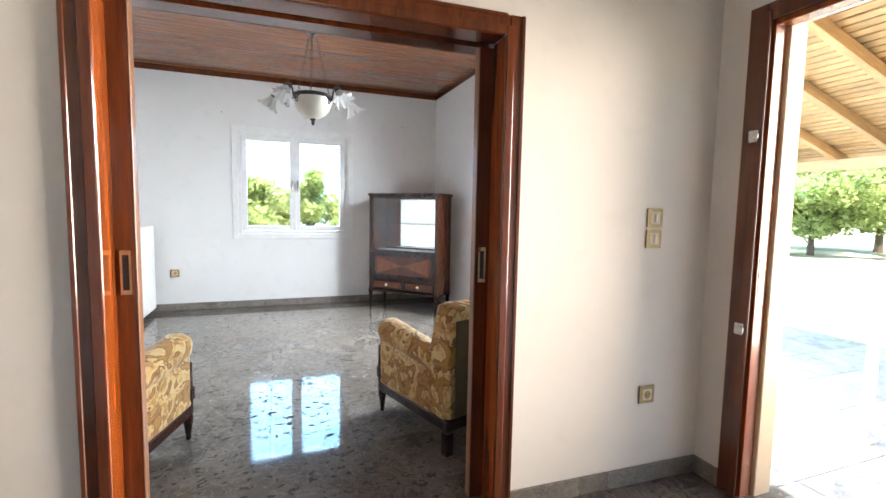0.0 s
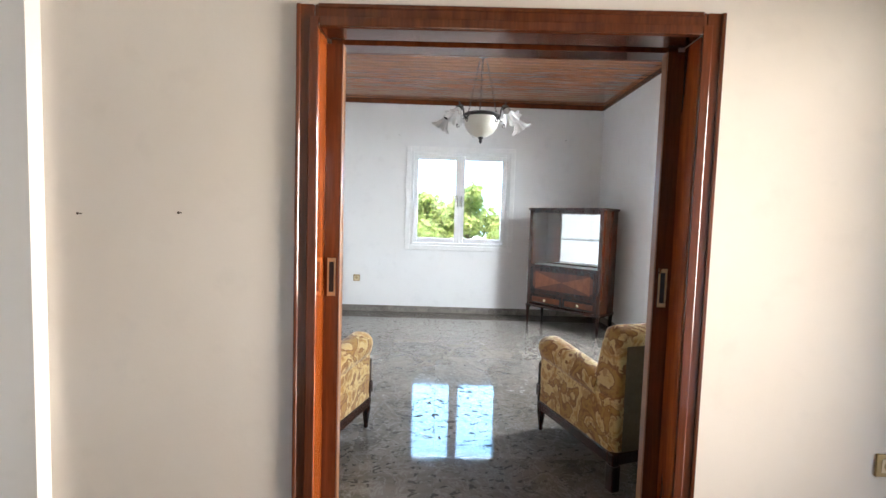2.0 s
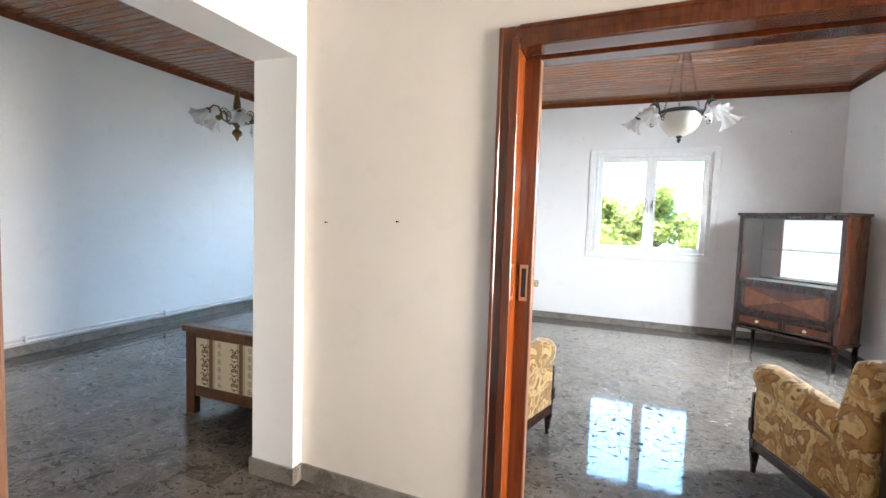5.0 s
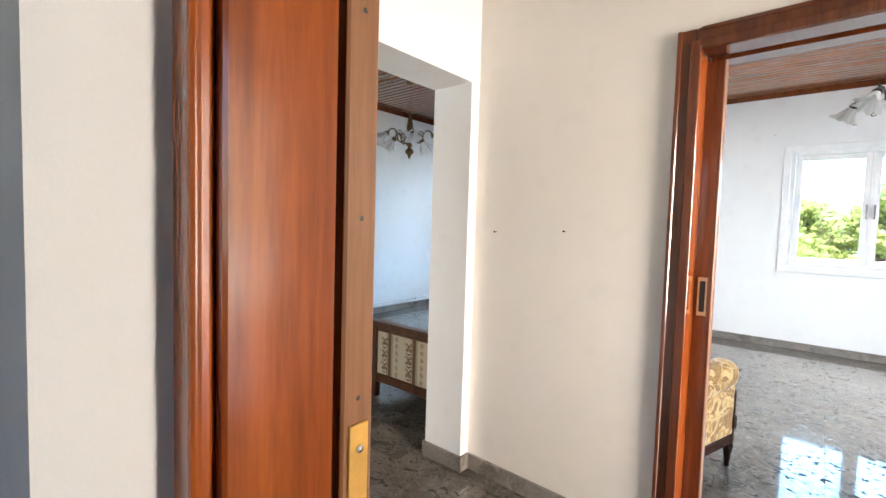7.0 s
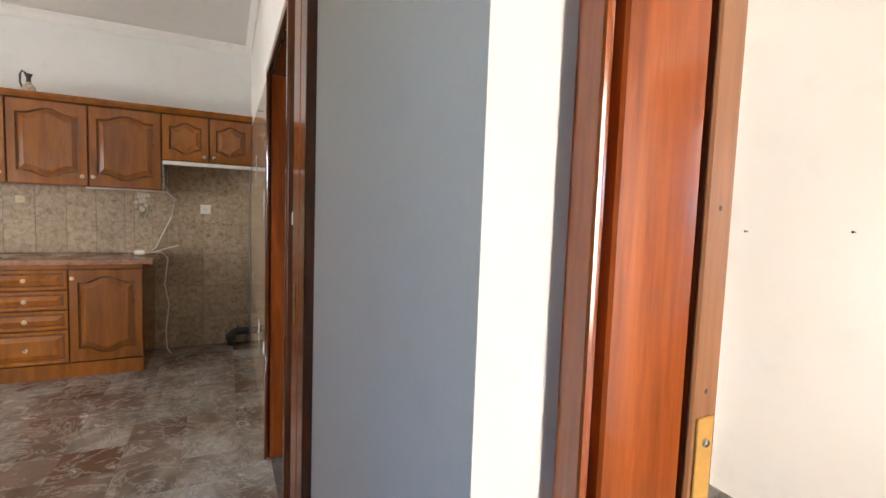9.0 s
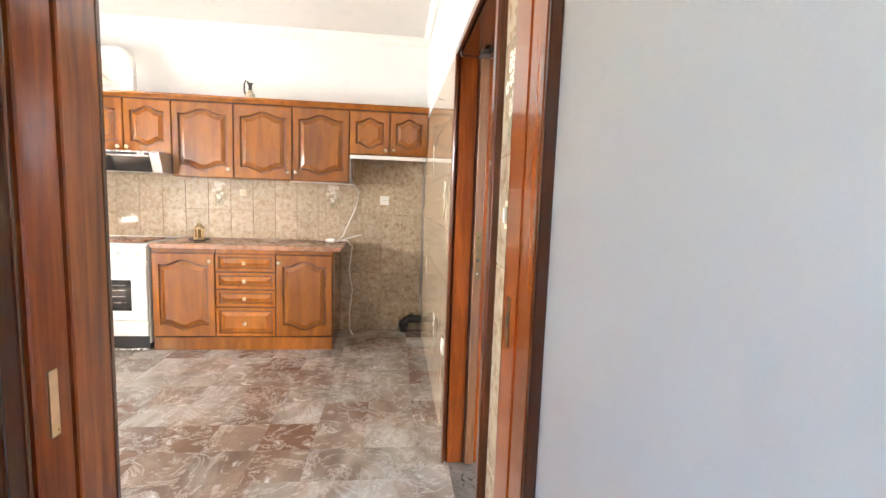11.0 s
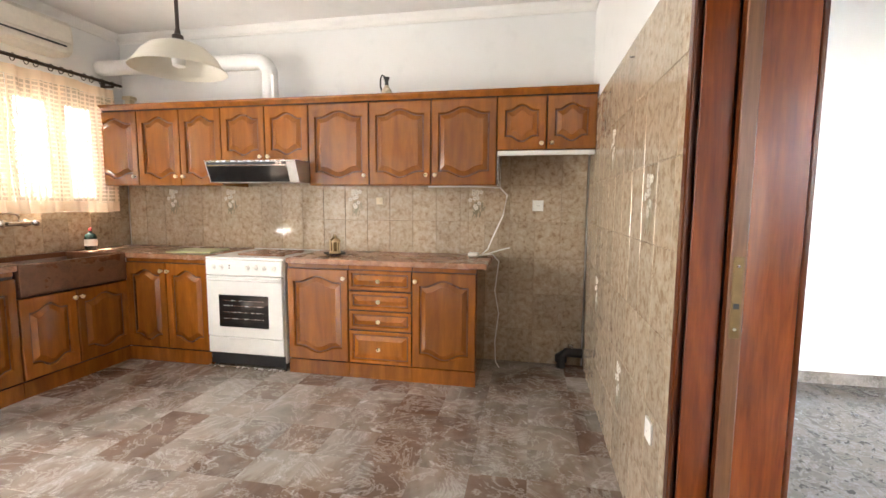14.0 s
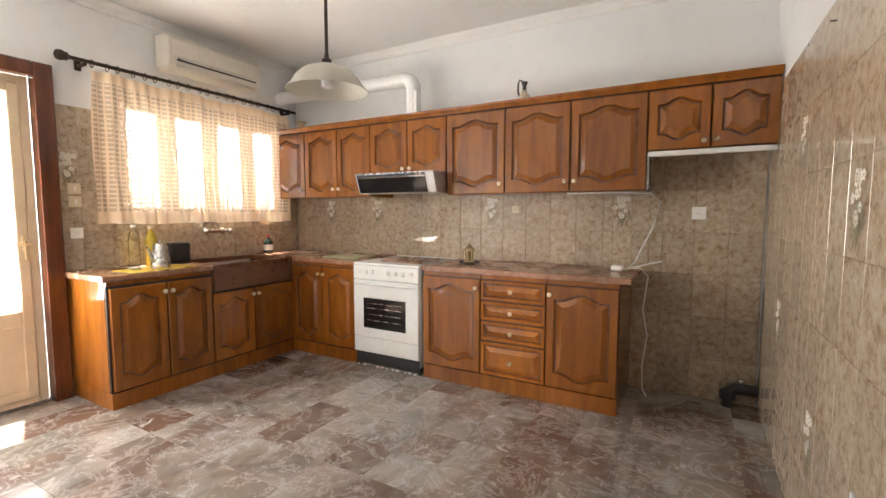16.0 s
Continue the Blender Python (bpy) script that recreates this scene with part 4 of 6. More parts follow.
# ---------------------------------------------------------------- kitchen: window dressing, appliances, small things
def gauze(name, clear):
    m = bpy.data.materials.new(name)
    m.use_nodes = True
    t = m.node_tree
    t.nodes.clear()
    out, tr, tl, df, m1, m2, br, tc, mp, ns, mx = (t.nodes.new(q) for q in ("ShaderNodeOutputMaterial", "ShaderNodeBsdfTransparent", "ShaderNodeBsdfTranslucent", "ShaderNodeBsdfDiffuse", "ShaderNodeMixShader", "ShaderNodeMixShader", "ShaderNodeTexBrick", "ShaderNodeTexCoord", "ShaderNodeMapping", "ShaderNodeTexNoise", "ShaderNodeMath"))
    for n in (tl, df):
        n.inputs["Color"].default_value = (0.80, 0.62, 0.44, 1)
    mp.inputs["Rotation"].default_value = (math.pi / 2, 0, 0)
    br.offset = 0.0
    br.inputs["Color1"].default_value = br.inputs["Color2"].default_value = (clear, clear, clear, 1)
    br.inputs["Mortar"].default_value = (0.06, 0.06, 0.06, 1)
    br.inputs["Scale"].default_value, br.inputs["Brick Width"].default_value, br.inputs["Row Height"].default_value = 1.0, 0.04, 0.033
    br.inputs["Mortar Size"].default_value, br.inputs["Mortar Smooth"].default_value = 0.006, 0.15
    ns.inputs["Scale"].default_value = 5.0
    mx.operation = "MULTIPLY"
    t.links.new(tc.outputs["Object"], mp.inputs[0])
    t.links.new(mp.outputs[0], br.inputs["Vector"])
    t.links.new(br.outputs["Color"], m1.inputs[0])
    m2.inputs[0].default_value = 0.1
    t.links.new(df.outputs[0], m2.inputs[1])
    t.links.new(tl.outputs[0], m2.inputs[2])
    t.links.new(m2.outputs[0], m1.inputs[1])
    t.links.new(tr.outputs[0], m1.inputs[2])
    t.links.new(m1.outputs[0], out.inputs[0])
    return m


M_GAUZE, M_HEM = gauze("orange_gauze", 0.42), gauze("gauze_hem", 0.05)
cu = thing("curtain", pose(-3.05, -4.235, 0, 0, 0, 180), "sheer orange-cream gauze curtain with a woven grid", "curtain")
def cloth(x0, x1, z0, z1, nx, nz):
    bm = bmesh.new()
    grid = []
    for j in range(nz + 1):
        z = z0 + (z1 - z0) * j / nz
        row = []
        for i in range(nx + 1):
            x = x0 + (x1 - x0) * i / nx
            hang = 0.4 + 0.6 * (2.25 - z)
            y = 0.026 * hang * (math.sin(x * 31 + 0.8 * math.sin(x * 7)) + 0.5 * math.sin(x * 73 + z * 1.5)) + 0.012 * math.sin(x * 4.1 + z * 2)
            row.append(bm.verts.new((x + 0.01 * math.sin(z * 6 + x * 9), y, z + 0.006 * math.sin(x * 11))))
        grid.append(row)
    for a, b in zip(grid, grid[1:]):
        for i in range(nx):
            bm.faces.new((a[i], a[i + 1], b[i + 1], b[i]))
    return bm
part("panel", cloth(0.0, 0.90, 1.285, 2.19, 110, 14), M_GAUZE, cu, smooth=True)
part("panel", cloth(0.905, 1.74, 1.285, 2.19, 110, 14), M_GAUZE, cu, smooth=True)
part("hem", cloth(0.0, 1.74, 1.20, 1.284, 210, 3), M_HEM, cu, smooth=True)
part("hem", cloth(0.0, 1.74, 2.191, 2.262, 210, 3), M_HEM, cu, smooth=True)
rod = thing("curtain_rod", pose(-2.94, -4.235, 2.318, 0, 0, 180), "dark turned curtain rod with rings and a round finial", "curtain rod")
M_DARK_METAL = plain("dark_bronze", (0.045, 0.03, 0.02), 0.4, 0.6)
part("bar", tube([(0, 0, 0), (1.94, 0, 0)], 0.013, 12), M_DARK_METAL, rod, smooth=True)
part("finial", lathe([(0, -0.065), (0.03, -0.05), (0.036, -0.025), (0.026, -0.003), (0.03, 0.006), (0.02, 0.014), (0.013, 0.03)], 18, m=Matrix.Translation((-0.02, 0, 0)) @ Matrix.Rotation(math.pi / 2, 4, "Y")), M_DARK_METAL, rod, smooth=True)
for x in (0.09, 1.86):
    part("bracket", boxes((x - 0.012, x + 0.012, 0.0, 0.114, -0.03, -0.012), (x - 0.02, x + 0.02, 0.1, 0.114, -0.05, 0.03), bevel=0.003), M_DARK_METAL, rod)
for i in range(21):
    x = 0.13 + i * 0.0855 + 0.012 * math.sin(i * 2.3)
    part("ring", tube([(x, 0.024 * math.cos(a), -0.008 + 0.026 * math.sin(a)) for a in [math.tau * q / 14 for q in range(14)]], 0.0032, 6, closed=True), M_DARK_METAL, rod)
tagged(part("bracket_block", boxes((-4.985, -4.93, -4.26, -4.20, 2.075, 2.24), (-4.995, -4.915, -4.275, -4.185, 2.215, 2.245), bevel=0.005), M_IVORY), "ochre wooden block at the end of the curtain rod", "block")

ac = thing("air_conditioner", pose(-3.56, -4.348, 2.42, 0, 0, 180), "cream wall-mounted split air conditioner", "air conditioner")
part("housing", extrude_outline([(0.0, 0.26), (-0.15, 0.26), (-0.19, 0.225), (-0.2, 0.12), (-0.185, 0.03), (-0.15, 0.0), (0.0, 0.0)], 0, 0.84, bevel=0.006), M_AC, ac).matrix_local = Matrix(((0, 1, 0, 0), (-1, 0, 0, 0), (0, 0, 1, 0), (0, 0, 0, 1))) @ Matrix.Diagonal((-1, 1, 1, 1))
part("grille_panel", boxes((0.025, 0.815, -0.206, -0.195, 0.085, 0.215), bevel=0.005), M_AC, ac)
part("air_slot", boxes((0.06, 0.78, -0.2025, -0.191, 0.058, 0.068)), M_BLACK, ac, "dark outlet slot")
part("flap", boxes((0.05, 0.79, -0.196, -0.184, 0.006, 0.03), bevel=0.004), M_AC, ac)
part("display", boxes((0.06, 0.11, -0.2045, -0.2, 0.07, 0.08)), M_STEEL, ac)

# tap on the wall over the sink
tp = thing("tap", pose(-4.0, -4.344, 1.12, 0, 0, 0), "chrome wall-mounted mixer tap with a swivel spout", "tap")
part("body", tube([(-0.075, 0.055, 0), (0.075, 0.055, 0)], 0.017, 14), M_CHROME, tp, smooth=True)
for x in (-0.075, 0.075):
    part("rosette", lathe([(0.032, 0), (0.03, 0.01), (0.014, 0.016), (0.014, 0.055)], 18, m=Matrix.Translation((x, 0, 0)) @ Matrix.Rotation(-math.pi / 2, 4, "X")), M_CHROME, tp, smooth=True)
    part("handle", lathe([(0.012, 0), (0.022, 0.012), (0.024, 0.03), (0.016, 0.045), (0, 0.048)], 14, m=Matrix.Translation((x * 1.25, 0.055, 0)) @ Matrix.Rotation(math.copysign(math.pi / 2, x), 4, "Y")), M_CHROME, tp, smooth=True)
part("spout", tube([(0.0, 0.055, 0.01), (0.0, 0.06, 0.055), (0.03, 0.075, 0.075), (0.13, 0.12, 0.082), (0.2, 0.16, 0.075), (0.215, 0.17, 0.05)], 0.009, 10), M_CHROME, tp, smooth=True)

def bottle(name, x, y, prof, material, label, cap=None, cap_prof=None):
    th = thing(name, pose(x, y, 0.8805), label, "bottle")
    part("body", lathe(prof, 20), material, th, smooth=True)
    if cap:
        part("cap", lathe(cap_prof, 14), cap, th, smooth=True)
    return th
M_CLEAR = glass_pane("clear_plastic", (0.93, 0.95, 0.95), 0.05, 1.1)
M_OIL = plain("yellow_oil", (0.5, 0.35, 0.04), 0.2)
M_RED = plain("red_plastic", (0.45, 0.03, 0.02), 0.4)
bottle("water_bottle", -3.20, -4.08, [(0, 0), (0.036, 0.0), (0.038, 0.01), (0.036, 0.08), (0.038, 0.1), (0.036, 0.12), (0.038, 0.2), (0.028, 0.25), (0.013, 0.285), (0.013, 0.3)], M_CLEAR, "clear plastic water bottle on the worktop", M_WHITE_PLASTIC, [(0.016, 0.298), (0.016, 0.315), (0, 0.316)])
bottle("oil_bottle", -3.36, -4.16, [(0, 0), (0.04, 0.0), (0.042, 0.012), (0.042, 0.18), (0.03, 0.23), (0.015, 0.26), (0.015, 0.28)], M_OIL, "yellow oil bottle behind the kettle", M_IVORY, [(0.018, 0.278), (0.018, 0.3), (0, 0.301)])
db = bottle("soap_bottle", -4.50, -4.24, [(0, 0), (0.042, 0.0), (0.045, 0.01), (0.045, 0.10), (0.035, 0.13), (0.014, 0.145), (0.013, 0.16)], plain("dark_green_plastic", (0.012, 0.025, 0.018), 0.25), "dark washing-up bottle with a red cap", M_RED, [(0.013, 0.158), (0.014, 0.175), (0.006, 0.185), (0, 0.19)])
part("label", lathe([(0.0455, 0.035), (0.0455, 0.09)], 20), M_WHITE_PLASTIC, db, "pale round label")
kt = thing("kettle", pose(-3.30, -3.93, 0.8845, 0, 0, 20), "stainless steel coffee kettle with a long spout", "kettle")
part("body", lathe([(0, 0), (0.062, 0), (0.064, 0.008), (0.055, 0.09), (0.045, 0.165), (0.042, 0.175), (0.034, 0.178), (0.018, 0.186), (0.012, 0.19), (0.01, 0.2), (0, 0.204)], 24), M_STEEL, kt, smooth=True)
part("spout", tube([(0.058, 0, 0.05), (0.085, 0, 0.075), (0.10, 0, 0.12), (0.125, 0, 0.165)], [0.014, 0.011, 0.009, 0.007], 10), M_STEEL, kt, smooth=True)
part("handle", tube([(-0.042, 0, 0.165), (-0.09, 0, 0.165), (-0.105, 0, 0.13), (-0.085, 0, 0.06), (-0.06, 0, 0.05)], 0.009, 8), M_BLACK, kt, smooth=True)
ts = thing("toaster", pose(-3.52, -4.16, 0.8805), "black toaster against the tiled wall", "toaster")
part("body", boxes((-0.1, 0.09, -0.08, 0.08, 0.012, 0.17), bevel=0.022, seg=3), M_BLACK, ts, smooth=True)
part("slots", boxes((-0.07, 0.06, -0.04, -0.015, 0.169, 0.1715), (-0.07, 0.06, 0.015, 0.04, 0.169, 0.1715)), M_STEEL, ts)
part("base", boxes((-0.095, 0.085, -0.075, 0.075, 0.0, 0.0115)), M_BLACK, ts)
part("lever", boxes((0.09, 0.11, -0.015, 0.015, 0.09, 0.105), bevel=0.003), M_STEEL, ts)
cl = bmesh.new()
bmesh.ops.create_grid(cl, x_segments=14, y_segments=8, size=0.5)
for v in cl.verts:
    v.co = Vector((v.co.x * 0.46, v.co.y * 0.27, 0.0022 + 0.0015 * math.sin(v.co.x * 23 + v.co.y * 17)))
bmesh.ops.solidify(cl, geom=cl.faces[:], thickness=0.0015)
cl = part("tea_towel", cl, plain("yellow_cotton", (0.62, 0.42, 0.05), 0.85, scale=90))
cl.matrix_basis = pose(-3.27, -3.94, 0.8808, 0, 0, 4)
tagged(cl, "flat yellow cloth spread under the kettle", "cloth")
cp = thing("saucer", pose(-3.15, -3.98, 0.8845), "small glass saucer beside the kettle", "saucer")
part("dish", lathe([(0, 0.0), (0.03, 0.0), (0.045, 0.012), (0.043, 0.014), (0.028, 0.004), (0, 0.004)], 18), M_WHITE_PLASTIC, cp, smooth=True)
gb = part("chopping_board", boxes((-0.14, 0.14, -0.19, 0.19, 0, 0.012), bevel=0.004, seg=2), plain("pale_green_plastic", (0.42, 0.44, 0.24), 0.35))
gb.matrix_basis = pose(-4.62, -3.30, 0.8805, 0, 0, 6)
tagged(gb, "pale green chopping board on the worktop", "board")

# small brass lantern on its dark tray
ln = thing("brass_lantern", pose(-4.70, -2.12, 0.8805), "small brass lantern ornament on a dark tray", "lantern")
part("tray", lathe([(0, 0.002), (0.08, 0.002), (0.09, 0.012), (0.088, 0.014), (0.078, 0.006), (0, 0.006)], 20), M_BLACK, ln)
part("base", lathe([(0.045, 0.006), (0.045, 0.02), (0.036, 0.026)], 6), M_BRASS, ln)
for i in range(6):
    a = math.tau * i / 6
    part("post", tube([(0.036 * math.cos(a), 0.036 * math.sin(a), 0.026), (0.036 * math.cos(a), 0.036 * math.sin(a), 0.10)], 0.005, 6), M_BRASS, ln)
part("body", lathe([(0.03, 0.026), (0.03, 0.1)], 6), M_DARK_BRASS, ln)
part("roof", lathe([(0.048, 0.1), (0.044, 0.112), (0.03, 0.125), (0.014, 0.14), (0.008, 0.15), (0.01, 0.158), (0, 0.165)], 12), M_BRASS, ln, smooth=True)
# painted jug on the cupboards
jg = thing("jug", pose(-4.72, -1.685, TOP + 0.0195), "small cream painted jug with a black handle and spout", "jug")
jprof = [(0, 0), (0.03, 0), (0.036, 0.01), (0.042, 0.04), (0.038, 0.07), (0.022, 0.09), (0.016, 0.105)]
part("body", lathe(jprof, 18), plain("painted_ceramic", (0.5, 0.42, 0.3), 0.3, vary=0.5, scale=45), jg, smooth=True)
part("neck", lathe([(0.016, 0.1055), (0.013, 0.13), (0.018, 0.15), (0.026, 0.165), (0.022, 0.166), (0.01, 0.13)], 14), M_BLACK, jg, smooth=True)
part("handle", tube([(0, -0.036, 0.06), (0, -0.05, 0.1), (0, -0.048, 0.16), (0, -0.035, 0.185), (0, -0.02, 0.175), (0, -0.016, 0.155)], 0.007, 8), M_BLACK, jg, smooth=True)

# sockets, switches
def plate(name, m, material, label, kind, size=0.08, insert=None):
    """A wall plate: x across, z up, front towards -y."""
    th = thing(name, m, label, kind)
    s = size / 2
    part("plate", boxes((-s, s, -0.009, 0.0, -s, s), bevel=0.003, seg=2), material, th)
    part("insert", boxes((-s * 0.62, s * 0.62, -0.0115, -0.0092, -s * 0.62, s * 0.62), bevel=0.001), insert or M_IVORY, th)
    if kind == "switch":
        part("rocker", boxes((-0.006, 0.006, -0.02, -0.0116, -0.019, 0.019), bevel=0.003), M_WHITE_PLASTIC, th)
    else:
        part("well", lathe([(0.019, 0), (0.018, 0.0015), (0, 0.0016)], 18, m=Matrix.Translation((0, -0.0116, 0)) @ Matrix.Rotation(math.pi / 2, 4, "X")), material, th)
        for x in (-0.008, 0.008):
            part("pin_hole", lathe([(0.003, 0), (0, 0.0004)], 8, m=Matrix.Translation((x, -0.0134, 0)) @ Matrix.Rotation(math.pi / 2, 4, "X")), M_BLACK, th)
    return th
M_OLD_BRASS_PL = plain("bronze_plate", (0.34, 0.25, 0.12), 0.4, 0.3)
plate("light_switch", pose(1.539, askew_y(1.54), 1.263, 0, 0, SKEW), M_OLD_BRASS_PL, "bronze-coloured light switch on the hall wall", "switch", 0.085)
plate("light_switch", pose(1.539, askew_y(1.54), 1.168, 0, 0, SKEW), M_OLD_BRASS_PL, "lower bronze-coloured light switch on the hall wall", "switch", 0.085)
plate("wall_socket", pose(1.551, askew_y(1.55), 0.433, 0, 0, SKEW), M_OLD_BRASS_PL, "bronze-coloured socket on the hall wall", "socket", 0.085)
plate("wall_socket", pose(-1.24, SALON_N, 0.459), M_OLD_BRASS_PL, "bronze-coloured socket under the salon window", "socket", 0.09)
plate("light_switch", pose(-1.634, -0.162, 1.268), M_IVORY, "ivory light switch on the kitchen tiles", "switch", 0.068, M_OLD_BRASS_PL)
plate("wall_socket", pose(-4.992, -0.53, 1.279, 0, 0, 90), M_WHITE_PLASTIC, "white socket on the tiles over the fridge space", "socket", 0.085, M_WHITE_PLASTIC)
plate("wall_socket", pose(-2.97, -0.153, 0.5), M_WHITE_PLASTIC, "white socket low on the tiled wall", "socket", 0.075, M_WHITE_PLASTIC)
plate("wall_socket", pose(-2.963, -4.343, 1.14, 0, 0, 180), M_WHITE_PLASTIC, "white socket above the worktop end", "socket", 0.075, M_WHITE_PLASTIC)
for z in (1.45, 1.36):
    plate("light_switch", pose(-2.963, -4.343, z, 0, 0, 180), M_IVORY, "ivory switch beside the garden door", "switch", 0.075)
plate("wall_socket", pose(-4.992, -1.84, 1.31, 0, 0, 90), M_IVORY, "ivory socket between the flower tiles", "socket", 0.06)

# cable with a plug, and the drain pipe in the fridge corner
cb = thing("extension_cable", pose(0, 0, 0), "white cable hanging from the cupboard with a loose plug", "cable")
part("cord", tube([(-4.69, -1.35, 1.418), (-4.72, -1.0, 1.42), (-4.84, -0.82, 1.415), (-4.95, -0.77, 1.36), (-4.96, -0.80, 1.2), (-4.95, -0.88, 1.02), (-4.93, -0.915, 0.93), (-4.86, -0.96, 0.888), (-4.80, -0.99, 0.888)], 0.0065, 6), M_WHITE_PLASTIC, cb, smooth=True)
part("cord", tube([(-4.80, -0.98, 0.89), (-4.84, -0.87, 0.90), (-4.87, -0.82, 0.84), (-4.9, -0.85, 0.6), (-4.88, -0.815, 0.42), (-4.86, -0.84, 0.2), (-4.84, -0.83, 0.04), (-4.80, -0.80, 0.008)], 0.005, 6), M_WHITE_PLASTIC, cb, smooth=True)
part("cord", tube([(-4.82, -0.95, 0.89), (-4.86, -0.82, 0.93), (-4.88, -0.74, 0.95)], 0.005, 6), M_WHITE_PLASTIC, cb)
part("plug", boxes((-4.81, -4.73, -1.05, -0.97, 0.881, 0.918), bevel=0.014, seg=3), M_WHITE_PLASTIC, cb, smooth=True)
dp = thing("drain_pipe", pose(-4.93, -0.30, 0), "black plastic drain elbow on the floor in the corner", "pipe")
part("elbow", tube([(0, -0.02, 0.0), (0, -0.02, 0.10), (0, 0.02, 0.125), (0, 0.14, 0.125)], 0.036, 14), M_BLACK, dp, smooth=True)
part("collar", lathe([(0.047, 0.05), (0.047, 0.1), (0.038, 0.105)], 16, m=Matrix.Translation((0, -0.02, 0))), M_BLACK, dp)
part("valve", boxes((-0.02, 0.02, 0.03, 0.07, 0.16, 0.19), bevel=0.006), M_STEEL, dp)

# ---------------------------------------------------------------- salon
M_MAHOGANY = wood("dark_mahogany", (0.018, 0.007, 0.005), (0.045, 0.014, 0.008), (14, 14, 2), 0.2, knots=False)
M_REDWOOD = wood("reddish_veneer", (0.085, 0.021, 0.009), (0.15, 0.04, 0.015), (14, 14, 2), 0.2, knots=False)
M_FLAME = wood("flame_veneer", (0.13, 0.034, 0.012), (0.21, 0.06, 0.02), (9, 14, 4), 0.2, knots=False)
vc = thing("display_cabinet", pose(1.0615, 5.756, 0, 0, 0, -46), "dark mahogany corner-set display cabinet with glass doors and drawers", "cabinet")
CW, CD = 0.97, 0.36
part("top", boxes((-0.025, CW + 0.025, -0.03, CD + 0.01, 1.455, 1.485), bevel=0.008, seg=2), M_MAHOGANY, vc)
part("side", boxes((-0.005, 0.02, 0, CD, 0.255, 1.4545)), M_REDWOOD, vc)
part("side", boxes((CW - 0.02, CW + 0.005, 0, CD, 0.255, 1.4545)), M_REDWOOD, vc)
part("bottom", boxes((-0.02, CW + 0.02, -0.022, CD, 0.225, 0.2545), bevel=0.006), M_MAHOGANY, vc)
part("back", boxes((0.021, CW - 0.021, CD - 0.012, CD, 0.255, 1.4545)), M_REDWOOD, vc)
part("mirror", boxes((0.03, CW - 0.03, CD - 0.017, CD - 0.0125, 0.78, 1.44)), M_MIRROR, vc, "mirrored back of the display part")
part("frame", boxes((-0.008, 0.034, -0.018, -0.0005, 0.256, 1.454), (CW - 0.034, CW + 0.008, -0.018, -0.0005, 0.256, 1.454), (0.0345, CW - 0.0345, -0.018, 0.0, 1.425, 1.454), (0.0345, CW - 0.0345, -0.022, 0.0, 0.735, 0.77), (0.0345, CW - 0.0345, -0.022, 0.0, 0.39, 0.42), bevel=0.004), M_MAHOGANY, vc)
part("deck", boxes((0.021, CW - 0.021, 0.001, CD - 0.018, 0.742, 0.762)), M_WHITE_PAINT, vc)
part("shelf", boxes((0.024, CW - 0.024, 0.03, CD - 0.02, 1.10, 1.108)), M_CLEAR, vc, "glass shelf")
for a, b, y in ((0.034, 0.53, 0.004), (0.47, CW - 0.034, 0.014)):
    gl = part("sliding_pane", boxes((a, b, y, y + 0.004, 0.7705, 1.4245)), M_GLASS, vc)
    gl.visible_shadow = False
pf = part("drop_front", boxes((0.036, CW - 0.036, -0.014, 0.0, 0.4215, 0.7335), bevel=0.004), M_MAHOGANY, vc)
bm = bmesh.new()
pts = [(0.08, 0.485), (0.105, 0.485), (0.105, 0.46), (CW - 0.105, 0.46), (CW - 0.105, 0.485), (CW - 0.08, 0.485), (CW - 0.08, 0.665), (CW - 0.105, 0.665), (CW - 0.105, 0.69), (0.105, 0.69), (0.105, 0.665), (0.08, 0.665)]
part("inlay", extrude_outline(pts, -0.0165, -0.0145), M_REDWOOD, pf, "flame-veneer inlay with notched corners")
for q in ([(0.115, 0.468), (CW / 2, 0.575), (0.115, 0.682)], [(CW - 0.115, 0.468), (CW - 0.115, 0.682), (CW / 2, 0.575)]):
    part("veneer_leaf", extrude_outline(q, -0.0178, -0.0167), M_FLAME, pf)
for a, b in ((0.04, 0.495), (0.505, CW - 0.04)):
    dr = part("drawer", boxes((a, b, -0.014, 0.0, 0.272, 0.386), bevel=0.004), M_MAHOGANY, vc)
    part("inlay", boxes((a + 0.03, b - 0.03, -0.0165, -0.0145, 0.296, 0.362), bevel=0.001), M_REDWOOD, dr)
    knob(dr, (a + b) / 2, -0.0165, 0.33)
for x, y in ((0.01, -0.005), (CW - 0.01, -0.005), (0.01, CD - 0.03), (CW - 0.01, CD - 0.03)):
    part("leg", lathe([(0.011, 0), (0.014, 0.012), (0.012, 0.02), (0.022, 0.17), (0.026, 0.18), (0.018, 0.19), (0.026, 0.2), (0.028, 0.2245)], 12, m=Matrix.Translation((x, y, 0))), M_MAHOGANY, vc, smooth=True)

